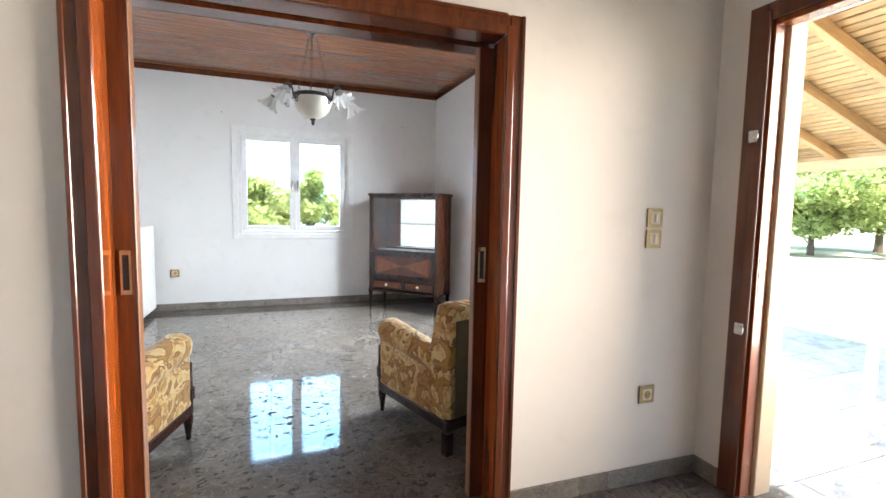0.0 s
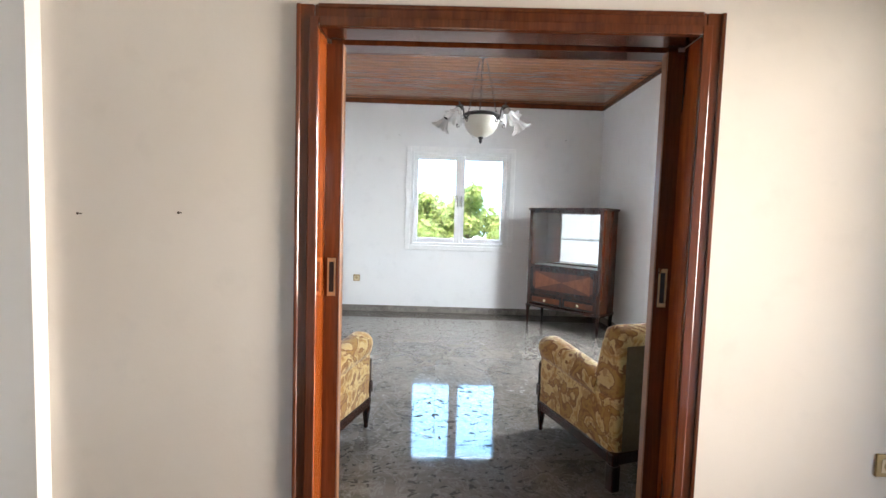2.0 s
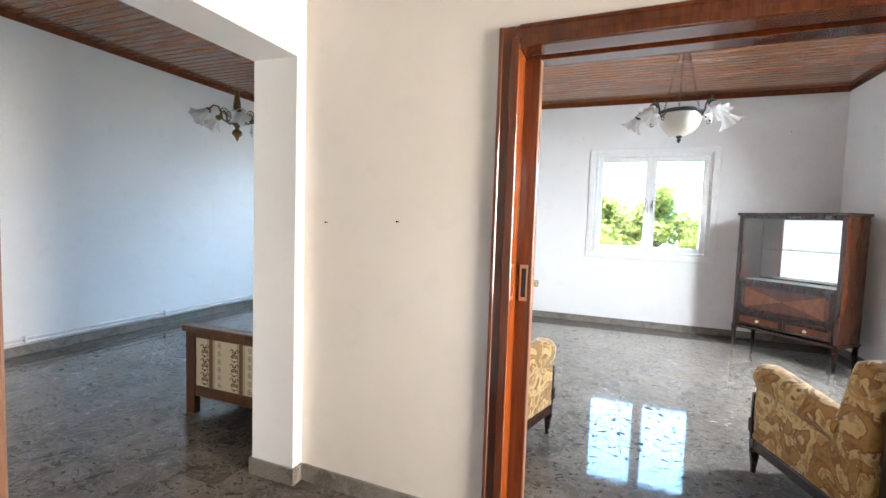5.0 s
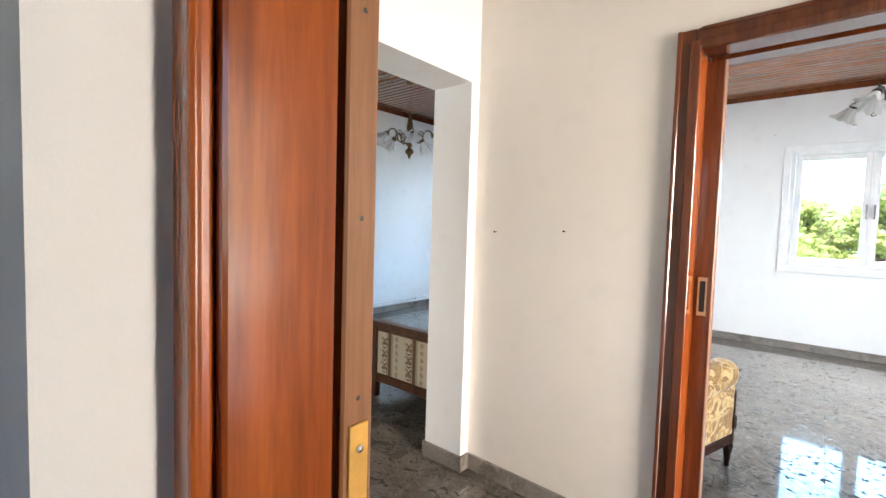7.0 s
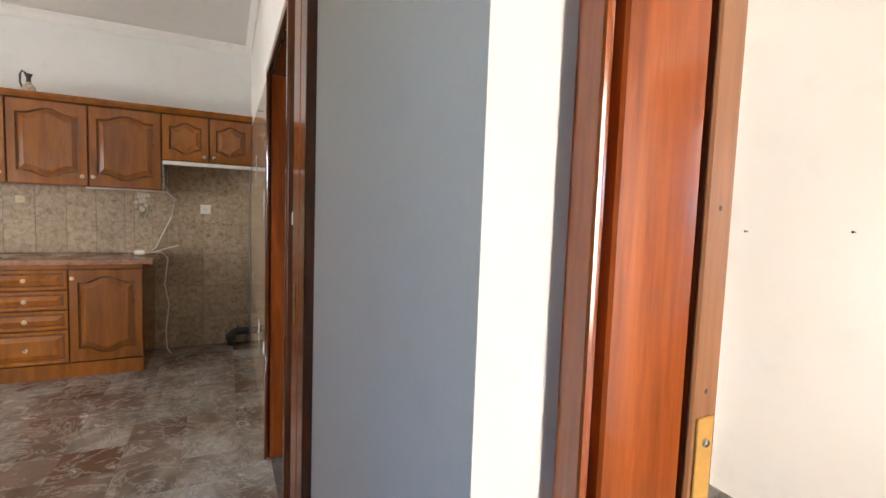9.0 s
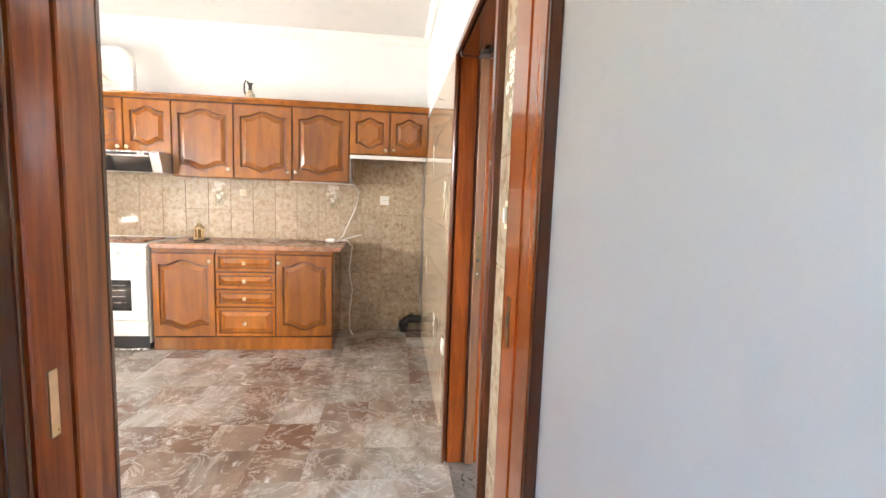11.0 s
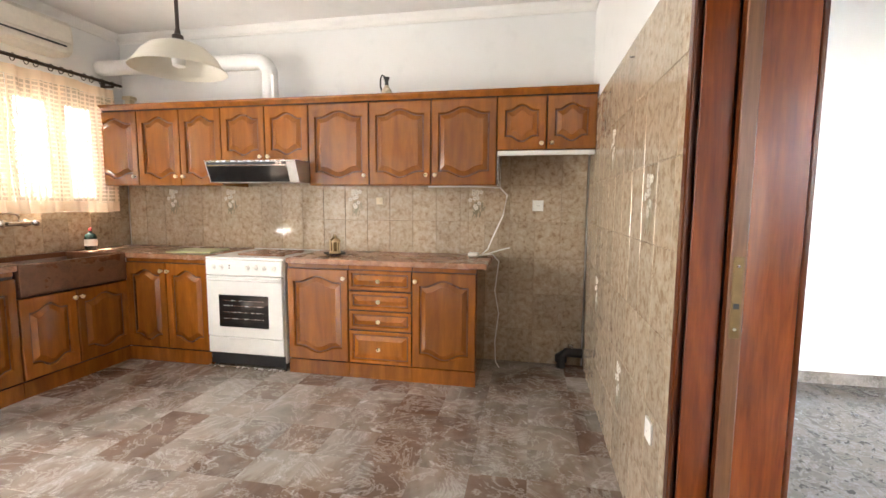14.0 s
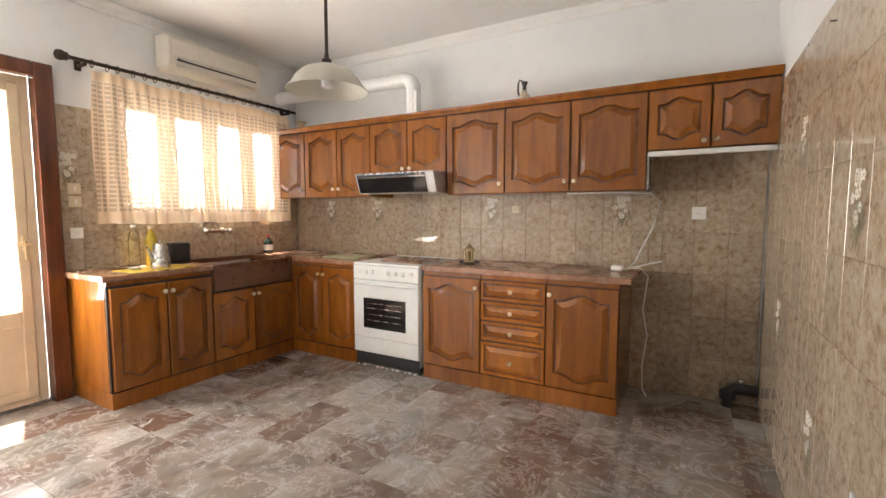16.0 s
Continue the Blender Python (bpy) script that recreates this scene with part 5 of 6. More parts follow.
kk = Nodes("gold_damask_velvet")
n1 = kk.noise(8.0, 3, 0.5, 1.6, kk.plain_at)
n2 = kk.noise(17.0, 4, 0.55, 1.1, kk.plain_at)
col = kk.ramp(n1, (0.40, (0.34, 0.19, 0.045)), (0.455, (0.20, 0.085, 0.02)), (0.48, (0.20, 0.085, 0.02)), (0.50, (0.58, 0.43, 0.20)), (0.60, (0.52, 0.36, 0.14)), (0.64, (0.40, 0.22, 0.055)))
col = kk.mix(kk.ramp(n2, (0.52, 0.0), (0.57, 0.65)), col, (0.28, 0.13, 0.03))
M_DAMASK = kk.done(col, 0.85, bump=kk.noise(260, 2, 0.5), strength=0.25, distance=0.004, sheen_weight=0.35, sheen_roughness=0.4)
# dull cloth whose colour also holds the shade on the chair's outer back
M_BACK_CLOTH = plain("dull_shaded_back_cloth", (0.10, 0.078, 0.04), 0.9, scale=70)


def soft_profile(pts, x0, x1, bevel=0.02):
    """Upholstered body from an outline in y and z between x0 and x1."""
    bm = extrude_outline(pts, x0, x1)
    bmesh.ops.transform(bm, verts=bm.verts, matrix=Matrix(((0, 1, 0, 0), (1, 0, 0, 0), (0, 0, 1, 0), (0, 0, 0, 1))))
    bmesh.ops.recalc_face_normals(bm, faces=bm.faces)
    bmesh.ops.bevel(bm, geom=bm.edges[:], offset=bevel, segments=3, affect="EDGES", profile=0.6, clamp_overlap=True)
    return bm


def armchair():
    th = thing("armchair", Matrix(), "low gold damask velvet armchair with rolled arms and dark wooden legs", "armchair", "salon armchairs")
    part("rail", boxes((-0.345, 0.345, 0.295, 0.335, 0.13, 0.185), (-0.345, 0.345, -0.365, -0.325, 0.13, 0.185), (-0.345, -0.31, -0.3245, 0.2945, 0.13, 0.185), (0.31, 0.345, -0.3245, 0.2945, 0.13, 0.185), bevel=0.004), M_MAHOGANY, th)
    part("seat", soft_profile([(-0.17, 0.186), (0.33, 0.186), (0.34, 0.36), (0.30, 0.40), (-0.15, 0.37)], -0.205, 0.205, 0.03), M_DAMASK, th, smooth=True)
    back = part("backrest", soft_profile([(-0.365, 0.186), (-0.19, 0.186), (-0.165, 0.46), (-0.225, 0.70), (-0.25, 0.785), (-0.31, 0.81), (-0.365, 0.785), (-0.385, 0.70)], -0.34, 0.34, 0.028), M_DAMASK, th, smooth=True)
    part("back_cover", boxes((-0.318, 0.318, -0.393, -0.3875, 0.21, 0.72), bevel=0.002), M_BACK_CLOTH, back, "dull brown cloth on the outer back, darkened for its shade")
    for s in (-1, 1):
        arm = part("arm", soft_profile([(-0.34, 0.186), (0.315, 0.186), (0.315, 0.50), (-0.2, 0.45), (-0.34, 0.45)], s * 0.345, s * 0.225, 0.014), M_DAMASK, th, smooth=True)
        pts, rr = [], []
        for i in range(10):
            u = i / 9
            pts.append((s * 0.285, 0.345 - 0.56 * u, 0.525 - 0.055 * u))
            rr.append(0.086 - 0.012 * u if 0 < i else 0.06)
        part("arm_roll", tube(pts, rr, 18), M_DAMASK, arm, smooth=True)
        part("arm_post", boxes((s * 0.345, s * 0.30, 0.3155, 0.338, 0.186, 0.43), bevel=0.006, seg=2), M_MAHOGANY, th, "dark carved wooden arm front")
        part("post_block", boxes((s * 0.352, s * 0.295, 0.3, 0.345, 0.215, 0.29), bevel=0.006), M_MAHOGANY, th)
        part("front_leg", lathe([(0.012, 0), (0.014, 0.01), (0.013, 0.02), (0.024, 0.1), (0.028, 0.112), (0.024, 0.1295)], 12, m=Matrix.Translation((s * 0.325, 0.312, 0))), M_MAHOGANY, th, smooth=True)
        bm = boxes((s * 0.348, s * 0.30, -0.372, -0.322, 0.0, 0.1295), bevel=0.004)
        part("rear_leg", bm, M_MAHOGANY, th)
    return th
ac1 = armchair()
ac1.matrix_basis = pose(0.95, 2.53, 0, 0, 0, 18.1)
copy_thing(ac1, pose(-0.946, 2.497, 0, 0, 0, -17))

M_SHADE_GLASS = k_ = None
k_ = Nodes("ruffled_glass")
M_SHADE_GLASS = k_.done(k_.ramp(k_.noise(14, 4), (0.3, (0.84, 0.84, 0.84)), (0.7, (0.92, 0.92, 0.92))), 0.18, transmission_weight=0.25, bump=k_.noise((70, 70, 8), 3), strength=0.3, distance=0.01)
M_IRON = plain("dark_bronze_iron", (0.05, 0.045, 0.045), 0.35, 0.8)


def chain(parent, a, b, n, r=0.011, mat=None):
    """One part: links from a to b."""
    bm = bmesh.new()
    a, b = Vector(a), Vector(b)
    d = (b - a).normalized()
    s = d.orthogonal().normalized()
    u = d.cross(s)
    step = (b - a).length / n
    for i in range(n):
        c = a + d * step * (i + 0.5)
        side = s if i % 2 else u
        tube([c + d * (step * 0.62) * math.cos(t) + side * r * 0.75 * math.sin(t) for t in [math.tau * q / 8 for q in range(8)]], 0.0022, 4, bm, closed=True)
    return part("chain", bm, mat or M_IRON, parent)


def ruffled_shade(parent, m, r=0.1, length=0.12, mat=None, lobes=7):
    bm = lathe([(r * 0.28, 0), (r * 0.34, -0.1 * length), (r * 0.5, -0.4 * length), (r * 0.72, -0.75 * length), (r * 1.02, -length)], 56, ruffle=0.2, lobes=lobes)
    bmesh.ops.solidify(bm, geom=bm.faces[:], thickness=0.003)
    bmesh.ops.transform(bm, verts=bm.verts, matrix=m)
    return part("shade", bm, mat or M_SHADE_GLASS, parent, "clear ruffled glass shade", smooth=True)


ch = thing("chandelier", pose(0.243, 4.30, 0), "bronze chandelier with a glass bowl and ruffled glass shades", "chandelier")
part("canopy", lathe([(0.012, 2.815), (0.05, 2.83), (0.045, 2.85), (0.065, 2.87), (0.06, 2.898), (0.0, 2.8995)], 18), M_IRON, ch, smooth=True)
part("ring", lathe([(0.168, 2.262), (0.178, 2.268), (0.178, 2.288), (0.165, 2.296), (0.155, 2.288), (0.155, 2.266), (0.168, 2.262)], 36), M_IRON, ch, smooth=True)
part("bowl", lathe([(0.165, 2.265), (0.162, 2.22), (0.145, 2.165), (0.11, 2.12), (0.055, 2.09), (0.0, 2.082)], 36), M_FROST, ch, "white frosted glass bowl", smooth=True)
part("finial", lathe([(0.022, 2.088), (0.026, 2.075), (0.012, 2.06), (0.018, 2.05), (0.012, 2.035), (0.0, 2.02)], 12), M_IRON, ch, smooth=True)
for i in range(3):
    a = math.tau * i / 3 + 0.35
    chain(ch, (0.04 * math.cos(a), 0.04 * math.sin(a), 2.795), (0.165 * math.cos(a), 0.165 * math.sin(a), 2.295), 20)
for i in range(5):
    a = math.tau * i / 5 + 0.25
    ca, sa = math.cos(a), math.sin(a)
    P = lambda r, z: (r * ca, r * sa, z)
    arm = part("arm", tube([P(0.175, 2.275), P(0.215, 2.24), P(0.25, 2.215), P(0.275, 2.235), P(0.285, 2.28), P(0.305, 2.315), P(0.335, 2.32), P(0.35, 2.3)], 0.007, 8), M_IRON, ch, smooth=True)
    part("scroll", tube([P(0.235 + 0.03 * (1 - q / 14) * math.cos(q * 0.75), 2.205 + 0.03 * (1 - q / 14) * math.sin(q * 0.75)) for q in range(13)], 0.004, 6), M_IRON, arm)
    part("holder", lathe([(0.01, 0.02), (0.03, 0.005), (0.03, -0.02), (0.022, -0.03)], 12, m=Matrix.Translation(P(0.35, 2.29))), M_IRON, arm)
    tip = part("finial", lathe([(0.004, 0), (0.009, 0.012), (0, 0.03)], 8, m=Matrix.Translation(P(0.345, 2.318))), M_IRON, arm)
    ruffled_shade(ch, Matrix.Translation(P(0.355, 2.275)) @ Matrix.Rotation(a, 4, "Z") @ Matrix.Rotation(radians(-34), 4, "Y"), 0.086, 0.108, None, 9)

rd = thing("radiator", pose(SALON_W + 0.03, 5.22, 0.06, 0, 0, 90), "white steel panel radiator on the salon wall", "radiator")
part("front_panel", boxes((0, 0.90, -0.15, -0.135, 0.0, 0.98), bevel=0.01, seg=2), M_WHITE_PAINT, rd)
part("side_panel", boxes((0.0, 0.012, -0.134, 0.0, 0.01, 0.92), bevel=0.003), M_WHITE_PAINT, rd)
part("side_panel", boxes((0.888, 0.90, -0.134, 0.0, 0.01, 0.92), bevel=0.003), M_WHITE_PAINT, rd)
bm = bmesh.new()
for i in range(44):
    box(bm, 0.016 + i * 0.0198, 0.028 + i * 0.0198, -0.13, -0.005, 0.905, 0.918)
g = part("top_grille", bm, M_WHITE_PAINT, rd)
part("core", boxes((0.02, 0.88, -0.1, -0.02, 0.05, 0.88)), M_WHITE_PAINT, rd)
part("pipe", tube([(0.05, -0.06, 0.05), (0.05, -0.06, -0.06)], 0.009), M_WHITE_PAINT, rd)

# wall marks: nails and old roller fixings
def nail(x, y, z, rz=0, big=False):
    n = part("nail", lathe([(0.0025, 0), (0.0025, 0.018), (0.005, 0.019), (0, 0.021)], 8, m=Matrix.Translation((x, y, z)) @ Matrix.Rotation(radians(rz), 4, "Z") @ Matrix.Rotation(math.pi / 2, 4, "X")), M_DARK_METAL)
    return tagged(n, "small rusty nail stuck in the plaster", "nail", "wall nails")
for x, z in ((-1.086, 1.284), (-1.46, 1.27)):
    nail(x, askew_y(x), z)
for x, z in ((-0.69, 2.43), (1.58, 2.43)):
    nail(x, SALON_N, z)
nail(-3.53, -0.15, 1.94)

# ---------------------------------------------------------------- day room
M_SOFA_WOOD = wood("sofa_frame_wood", (0.09, 0.03, 0.012), (0.19, 0.07, 0.026), (14, 14, 2), 0.3, knots=False)
kk = Nodes("striped_brocade")
sep = kk.add("ShaderNodeSeparateXYZ")
kk.link(kk.plain_at, sep.inputs[0])
def wave_of(sock, period, phase=0.0):
    a = kk.add("ShaderNodeMath", operation="MULTIPLY_ADD")
    kk.link(sock, a.inputs[0])
    a.inputs[1].default_value, a.inputs[2].default_value = math.tau / period, phase
    c = kk.add("ShaderNodeMath", operation="SINE")
    kk.link(a.outputs[0], c.inputs[0])
    h = kk.add("ShaderNodeMath", operation="MULTIPLY_ADD")
    kk.link(c.outputs[0], h.inputs[0])
    h.inputs[1].default_value = h.inputs[2].default_value = 0.5
    return h.outputs[0]
stripe = kk.ramp(wave_of(sep.outputs[0], 0.245, -0.6), (0.0, (0.17, 0.085, 0.04)), (0.045, (0.30, 0.19, 0.10)), (0.05, (0.55, 0.42, 0.26)), (0.10, (0.55, 0.42, 0.26)), (0.11, (0.24, 0.13, 0.07)), (0.16, (0.66, 0.54, 0.36)), (0.3, (0.68, 0.57, 0.39)))
M_BROCADE = kk.done(stripe, 0.85, bump=kk.noise(300, 2), strength=0.2, distance=0.003)
M_MOTIF = plain("brown_brocade_thread", (0.15, 0.075, 0.035), 0.85, scale=120)
so = thing("sofa", pose(-2.755, 1.985, 0), "wooden-framed sofa with striped floral brocade end panel", "sofa")
SW = 0.80
def sofa_end(y):
    e_ = part("end_frame", boxes((0.0, 0.075, y, y + 0.05, 0.0, 0.535), (SW - 0.06, SW, y, y + 0.05, 0.0, 0.535), (0.0755, SW - 0.0605, y + 0.004, y + 0.046, 0.12, 0.185), (0.0755, SW - 0.0605, y + 0.004, y + 0.046, 0.5, 0.535), bevel=0.005), M_SOFA_WOOD, so)
    part("arm_top", boxes((-0.02, SW + 0.01, y - 0.014, y + 0.062, 0.5355, 0.575), bevel=0.008, seg=2), M_SOFA_WOOD, e_)
    pn = part("panel", boxes((0.076, SW - 0.061, y + 0.012, y + 0.04, 0.1855, 0.4995), bevel=0.008, seg=2), M_BROCADE, e_, "striped cream and brown brocade panel")
    if y < 0.5:
        bm = bmesh.new()
        disc = lambda x, z, r: lathe([(r, 0), (r * 0.6, 0.001), (0, 0.0014)], 7, bm, Matrix.Translation((x, y + 0.0118, z)) @ Matrix.Rotation(math.pi / 2, 4, "X"))
        for cx in (0.155, 0.40, 0.645):
            for cz in (0.225, 0.315, 0.405):
                for q in range(7):
                    a = math.pi * q / 6
                    disc(cx + 0.024 * math.cos(a), cz + 0.006 + 0.017 * math.sin(a), 0.0062)
                    disc(cx + 0.012 * math.cos(a), cz + 0.002 + 0.009 * math.sin(a), 0.005)
                for s_ in (-1, 1):
                    tube([(cx + s_ * (0.004 + 0.0185 * (1 - q / 16) + 0.012 * (1 - q / 16) * math.cos(q * 0.55)), y + 0.0112, cz + 0.043 + 0.014 * (1 - q / 20) * math.sin(q * 0.55)) for q in range(14)], 0.0028, 5, bm)
                    tube([(cx + s_ * 0.026, y + 0.0112, cz - 0.01), (cx + s_ * 0.012, y + 0.0112, cz - 0.016), (cx, y + 0.0112, cz - 0.026)], 0.0026, 5, bm)
                disc(cx, cz + 0.034, 0.007)
                disc(cx, cz - 0.02, 0.008)
        for cx in (0.2775, 0.5225):
            for q in range(6):
                for r_ in range(6):
                    disc(cx + 0.0115 * math.cos(math.tau * r_ / 6), 0.215 + q * 0.051 + 0.0135 * math.sin(math.tau * r_ / 6), 0.0042)
                disc(cx, 0.215 + q * 0.051, 0.0045)
        part("flower_motif", bm, M_MOTIF, pn, "woven brown flower columns")
sofa_end(0.0)
sofa_end(1.75)
part("front_rail", boxes((0.02, 0.05, 0.0515, 1.7485, 0.12, 0.22), bevel=0.004), M_SOFA_WOOD, so)
part("seat", boxes((0.055, SW - 0.11, 0.056, 1.744, 0.2, 0.40), bevel=0.04, seg=3), M_BROCADE, so, smooth=True)
part("backrest", boxes((SW - 0.105, SW - 0.005, 0.056, 1.744, 0.2, 0.54), bevel=0.03, seg=3), M_BROCADE, so, smooth=True)

hp = thing("heating_pipes", pose(WEST, 0, 0), "pair of white heating pipes along the wall foot", "pipe")
for z in (0.115, 0.15):
    part("pipe", tube([(0.03, MID_N + 0.05, z), (0.03, SALON_N - 0.05, z)], 0.011, 10), M_WHITE_PAINT, hp, smooth=True)
for y in (0.9, 2.2, 3.5, 4.8):
    part("clip", boxes((0.0, 0.045, y, y + 0.018, 0.1, 0.165), bevel=0.003), M_WHITE_PAINT, hp)

c2 = thing("chandelier", pose(-3.79, 3.40, 0), "aged brass chandelier with white tulip glass shades", "chandelier")
part("canopy", lathe([(0.01, 2.82), (0.05, 2.84), (0.055, 2.898), (0, 2.8995)], 16), M_DARK_BRASS, c2, smooth=True)
chain(c2, (0, 0, 2.81), (0, 0, 2.52), 12, 0.012, M_DARK_BRASS)
part("stem", lathe([(0.006, 2.54), (0.05, 2.53), (0.05, 2.523), (0.014, 2.515), (0.02, 2.47), (0.032, 2.40), (0.038, 2.34), (0.018, 2.325), (0.05, 2.315), (0.05, 2.305), (0.016, 2.295), (0.03, 2.27), (0.07, 2.235), (0.075, 2.205), (0.03, 2.165), (0.015, 2.14), (0.045, 2.11), (0.048, 2.085), (0.02, 2.055), (0.012, 2.03), (0, 2.01)], 20), M_DARK_BRASS, c2, smooth=True)
k_ = Nodes("tulip_glass")
M_TULIP = k_.done(k_.ramp(k_.noise(10, 3), (0.3, (0.72, 0.72, 0.72)), (0.7, (0.84, 0.84, 0.83))), 0.3, transmission_weight=0.35)
for i in range(5):
    a = math.tau * i / 5 + 0.55
    ca, sa = math.cos(a), math.sin(a)
    P = lambda r, z: (r * ca, r * sa, z)
    arm = part("arm", tube([P(0.06, 2.22), P(0.10, 2.19), P(0.14, 2.21), P(0.15, 2.27), P(0.18, 2.325), P(0.225, 2.325), P(0.255, 2.29)], 0.0085, 8), M_DARK_BRASS, c2, smooth=True)
    part("scroll", tube([P(0.12 + 0.04 * (1 - q / 15) * math.cos(q * 0.7), 2.285 + 0.04 * (1 - q / 15) * math.sin(q * 0.7)) for q in range(14)], 0.005, 6), M_DARK_BRASS, arm)
    part("holder", lathe([(0.008, 0.02), (0.028, 0.0), (0.03, -0.02)], 12, m=Matrix.Translation(P(0.262, 2.275)) @ Matrix.Rotation(a, 4, "Z") @ Matrix.Rotation(radians(-52), 4, "Y")), M_DARK_BRASS, arm)
    ruffled_shade(c2, Matrix.Translation(P(0.27, 2.27)) @ Matrix.Rotation(a, 4, "Z") @ Matrix.Rotation(radians(-52), 4, "Y"), 0.08, 0.14, M_TULIP, 5)["label"] = "white tulip glass shade"

# ---------------------------------------------------------------- outside: veranda, yard, trees
GZ, VZ = -0.6, -0.15
k_ = Nodes("dry_ground")
M_GROUND = k_.done(k_.ramp(k_.noise(0.25, 6), (0.4, (0.42, 0.38, 0.30)), (0.68, (0.24, 0.26, 0.11))), 0.95, bump=k_.noise(6, 5), strength=0.4, distance=0.05)
M_ROAD = plain("pale_road", (0.2, 0.19, 0.175), 0.9, scale=4)
M_PAVING = marble("pale_veranda_marble", [(0.26, 0.245, 0.225), (0.30, 0.28, 0.26), (0.23, 0.22, 0.20)], (0.38, 0.37, 0.35), 0.12, 3.0)
M_PINE = wood("yellow_pine", (0.42, 0.25, 0.10), (0.60, 0.40, 0.19), (14, 1.5, 14), 0.45)
M_PINE_X = wood("yellow_pine_rafter", (0.36, 0.20, 0.08), (0.54, 0.34, 0.15), (1.5, 14, 14), 0.45)
M_RAIL = plain("white_iron_paint", (0.78, 0.76, 0.72), 0.4, vary=0.05)
structure("ground", boxes((-400, 400, -400, 400, GZ - 0.5, GZ)), M_GROUND, "dry grassy ground reaching the horizon")
structure("road", boxes((17.0, 23.0, -200, 200, GZ, GZ + 0.02)), M_ROAD, "pale sunlit road beside the yard")
ver = structure("veranda_floor", boxes((2.045, 6.3, -4.0, 6.46, GZ, VZ - 0.006)), M_FLOOR_JOINT, "pale polished marble veranda floor", "floor")
structure("pavement", boxes((-9, 2.0, -9.5, KIT_S - 0.25, GZ, -0.1)), M_ROAD, "sunlit concrete yard by the kitchen door")
slope = lambda x: 1.95 + 0.3 * (6.0 - x)
rf = thing("veranda_roof", pose(0, 0, 0), "open pine veranda roof with rafters and slats", "roof", kind="structure")
ang = math.degrees(math.atan(0.3))
slat_me = mesh_of("slat", boxes((-0.034, 0.034, -0.0, 7.2, 0.0, 0.016), bevel=0.003), M_PINE)
for i in range(48):
    x = 2.12 + i * 0.086
    s = new("slat", slat_me)
    s.parent = rf
    s.matrix_basis = pose(x, -0.9, slope(x) + 0.105, 0, ang, 0)
raf_me = mesh_of("rafter", boxes((0.0, 4.35, -0.035, 0.035, -0.005, 0.095), bevel=0.004), M_PINE_X)
for i in range(13):
    s = new("rafter", raf_me)
    s.parent = rf
    s.matrix_basis = pose(2.1, -0.49 + i * 0.55, slope(2.1), 0, ang, 0)
part("sheathing", boxes((0.0, 4.35, -0.9, 6.3, 0.125, 0.15)), M_PINE_X, rf).matrix_basis = pose(2.1, 0, slope(2.1), 0, ang, 0)
part("beam", boxes((5.98, 6.12, -0.9, 6.3, 1.84, 1.955), bevel=0.006), M_PINE, rf)
for y in (-0.85, 6.2):
    part("post", boxes((5.98, 6.12, y - 0.06, y + 0.06, VZ, 1.839), bevel=0.005), M_PINE, rf)
fence = thing("veranda_railing", pose(6.05, 0, 0), "white painted iron railing with upright bars", "railing")
part("top_rail", boxes((-0.025, 0.025, -4.0, 6.4, 0.66, 0.7), bevel=0.006), M_RAIL, fence)
part("bottom_rail", boxes((-0.012, 0.012, -4.0, 6.4, -0.06, -0.03)), M_RAIL, fence)
bar = mesh_of("bar", boxes((-0.008, 0.008, -0.008, 0.008, -0.0295, 0.6595)), M_RAIL)
for i in range(70):
    o = new("bar", bar)
    o.parent = fence
    o.matrix_basis = pose(0, 6.3 - i * 0.125, 0)
for y in (-3.95, -1.0, 1.6, 4.0, 6.35):
    part("foot", boxes((-0.018, 0.018, y - 0.018, y + 0.018, VZ, -0.0605)), M_RAIL, fence)
sr = thing("stair_railing", pose(3.48, 1.66, VZ), "white painted iron stair railing with an end post", "railing")
part("post", boxes((-0.025, 0.025, -0.025, 0.025, 0, 0.90), bevel=0.004), M_RAIL, sr)
part("cap", boxes((-0.032, 0.032, -0.032, 0.032, 0.9005, 0.92), bevel=0.006), M_RAIL, sr)
part("foot", boxes((-0.05, 0.05, -0.05, 0.05, 0, 0.012)), M_RAIL, sr)
part("top_rail", boxes((-0.02, 0.02, -2.2, -0.0255, 0.82, 0.86), bevel=0.005), M_RAIL, sr)
part("bottom_rail", boxes((-0.012, 0.012, -2.2, -0.0255, 0.08, 0.105)), M_RAIL, sr)
for i in range(16):
    part("bar", boxes((-0.007, 0.007, -0.157 - i * 0.13, -0.143 - i * 0.13, 0.1055, 0.8195)), M_RAIL, sr)
part("post", boxes((-0.025, 0.025, -2.25, -2.2005, 0, 0.9)), M_RAIL, sr)

# trees
k_ = Nodes("leaf")
isl = k_.add("ShaderNodeNewGeometry")
lcol = k_.ramp(isl.outputs["Random Per Island"], (0.0, (0.22, 0.30, 0.09)), (0.6, (0.38, 0.46, 0.16)), (1.0, (0.52, 0.56, 0.24)))
M_LEAF = k_.done(lcol, 0.55)
tl_, mx_ = k_.add("ShaderNodeBsdfTranslucent"), k_.add("ShaderNodeMixShader")
k_.link(lcol, tl_.inputs["Color"])
mx_.inputs[0].default_value = 0.5
k_.link(k_.b.outputs[0], mx_.inputs[1])
k_.link(tl_.outputs[0], mx_.inputs[2])
k_.link(mx_.outputs[0], k_.t.nodes["Material Output"].inputs[0])
M_BARK = plain("bark", (0.12, 0.09, 0.065), 0.9, scale=8, bump=0.5)


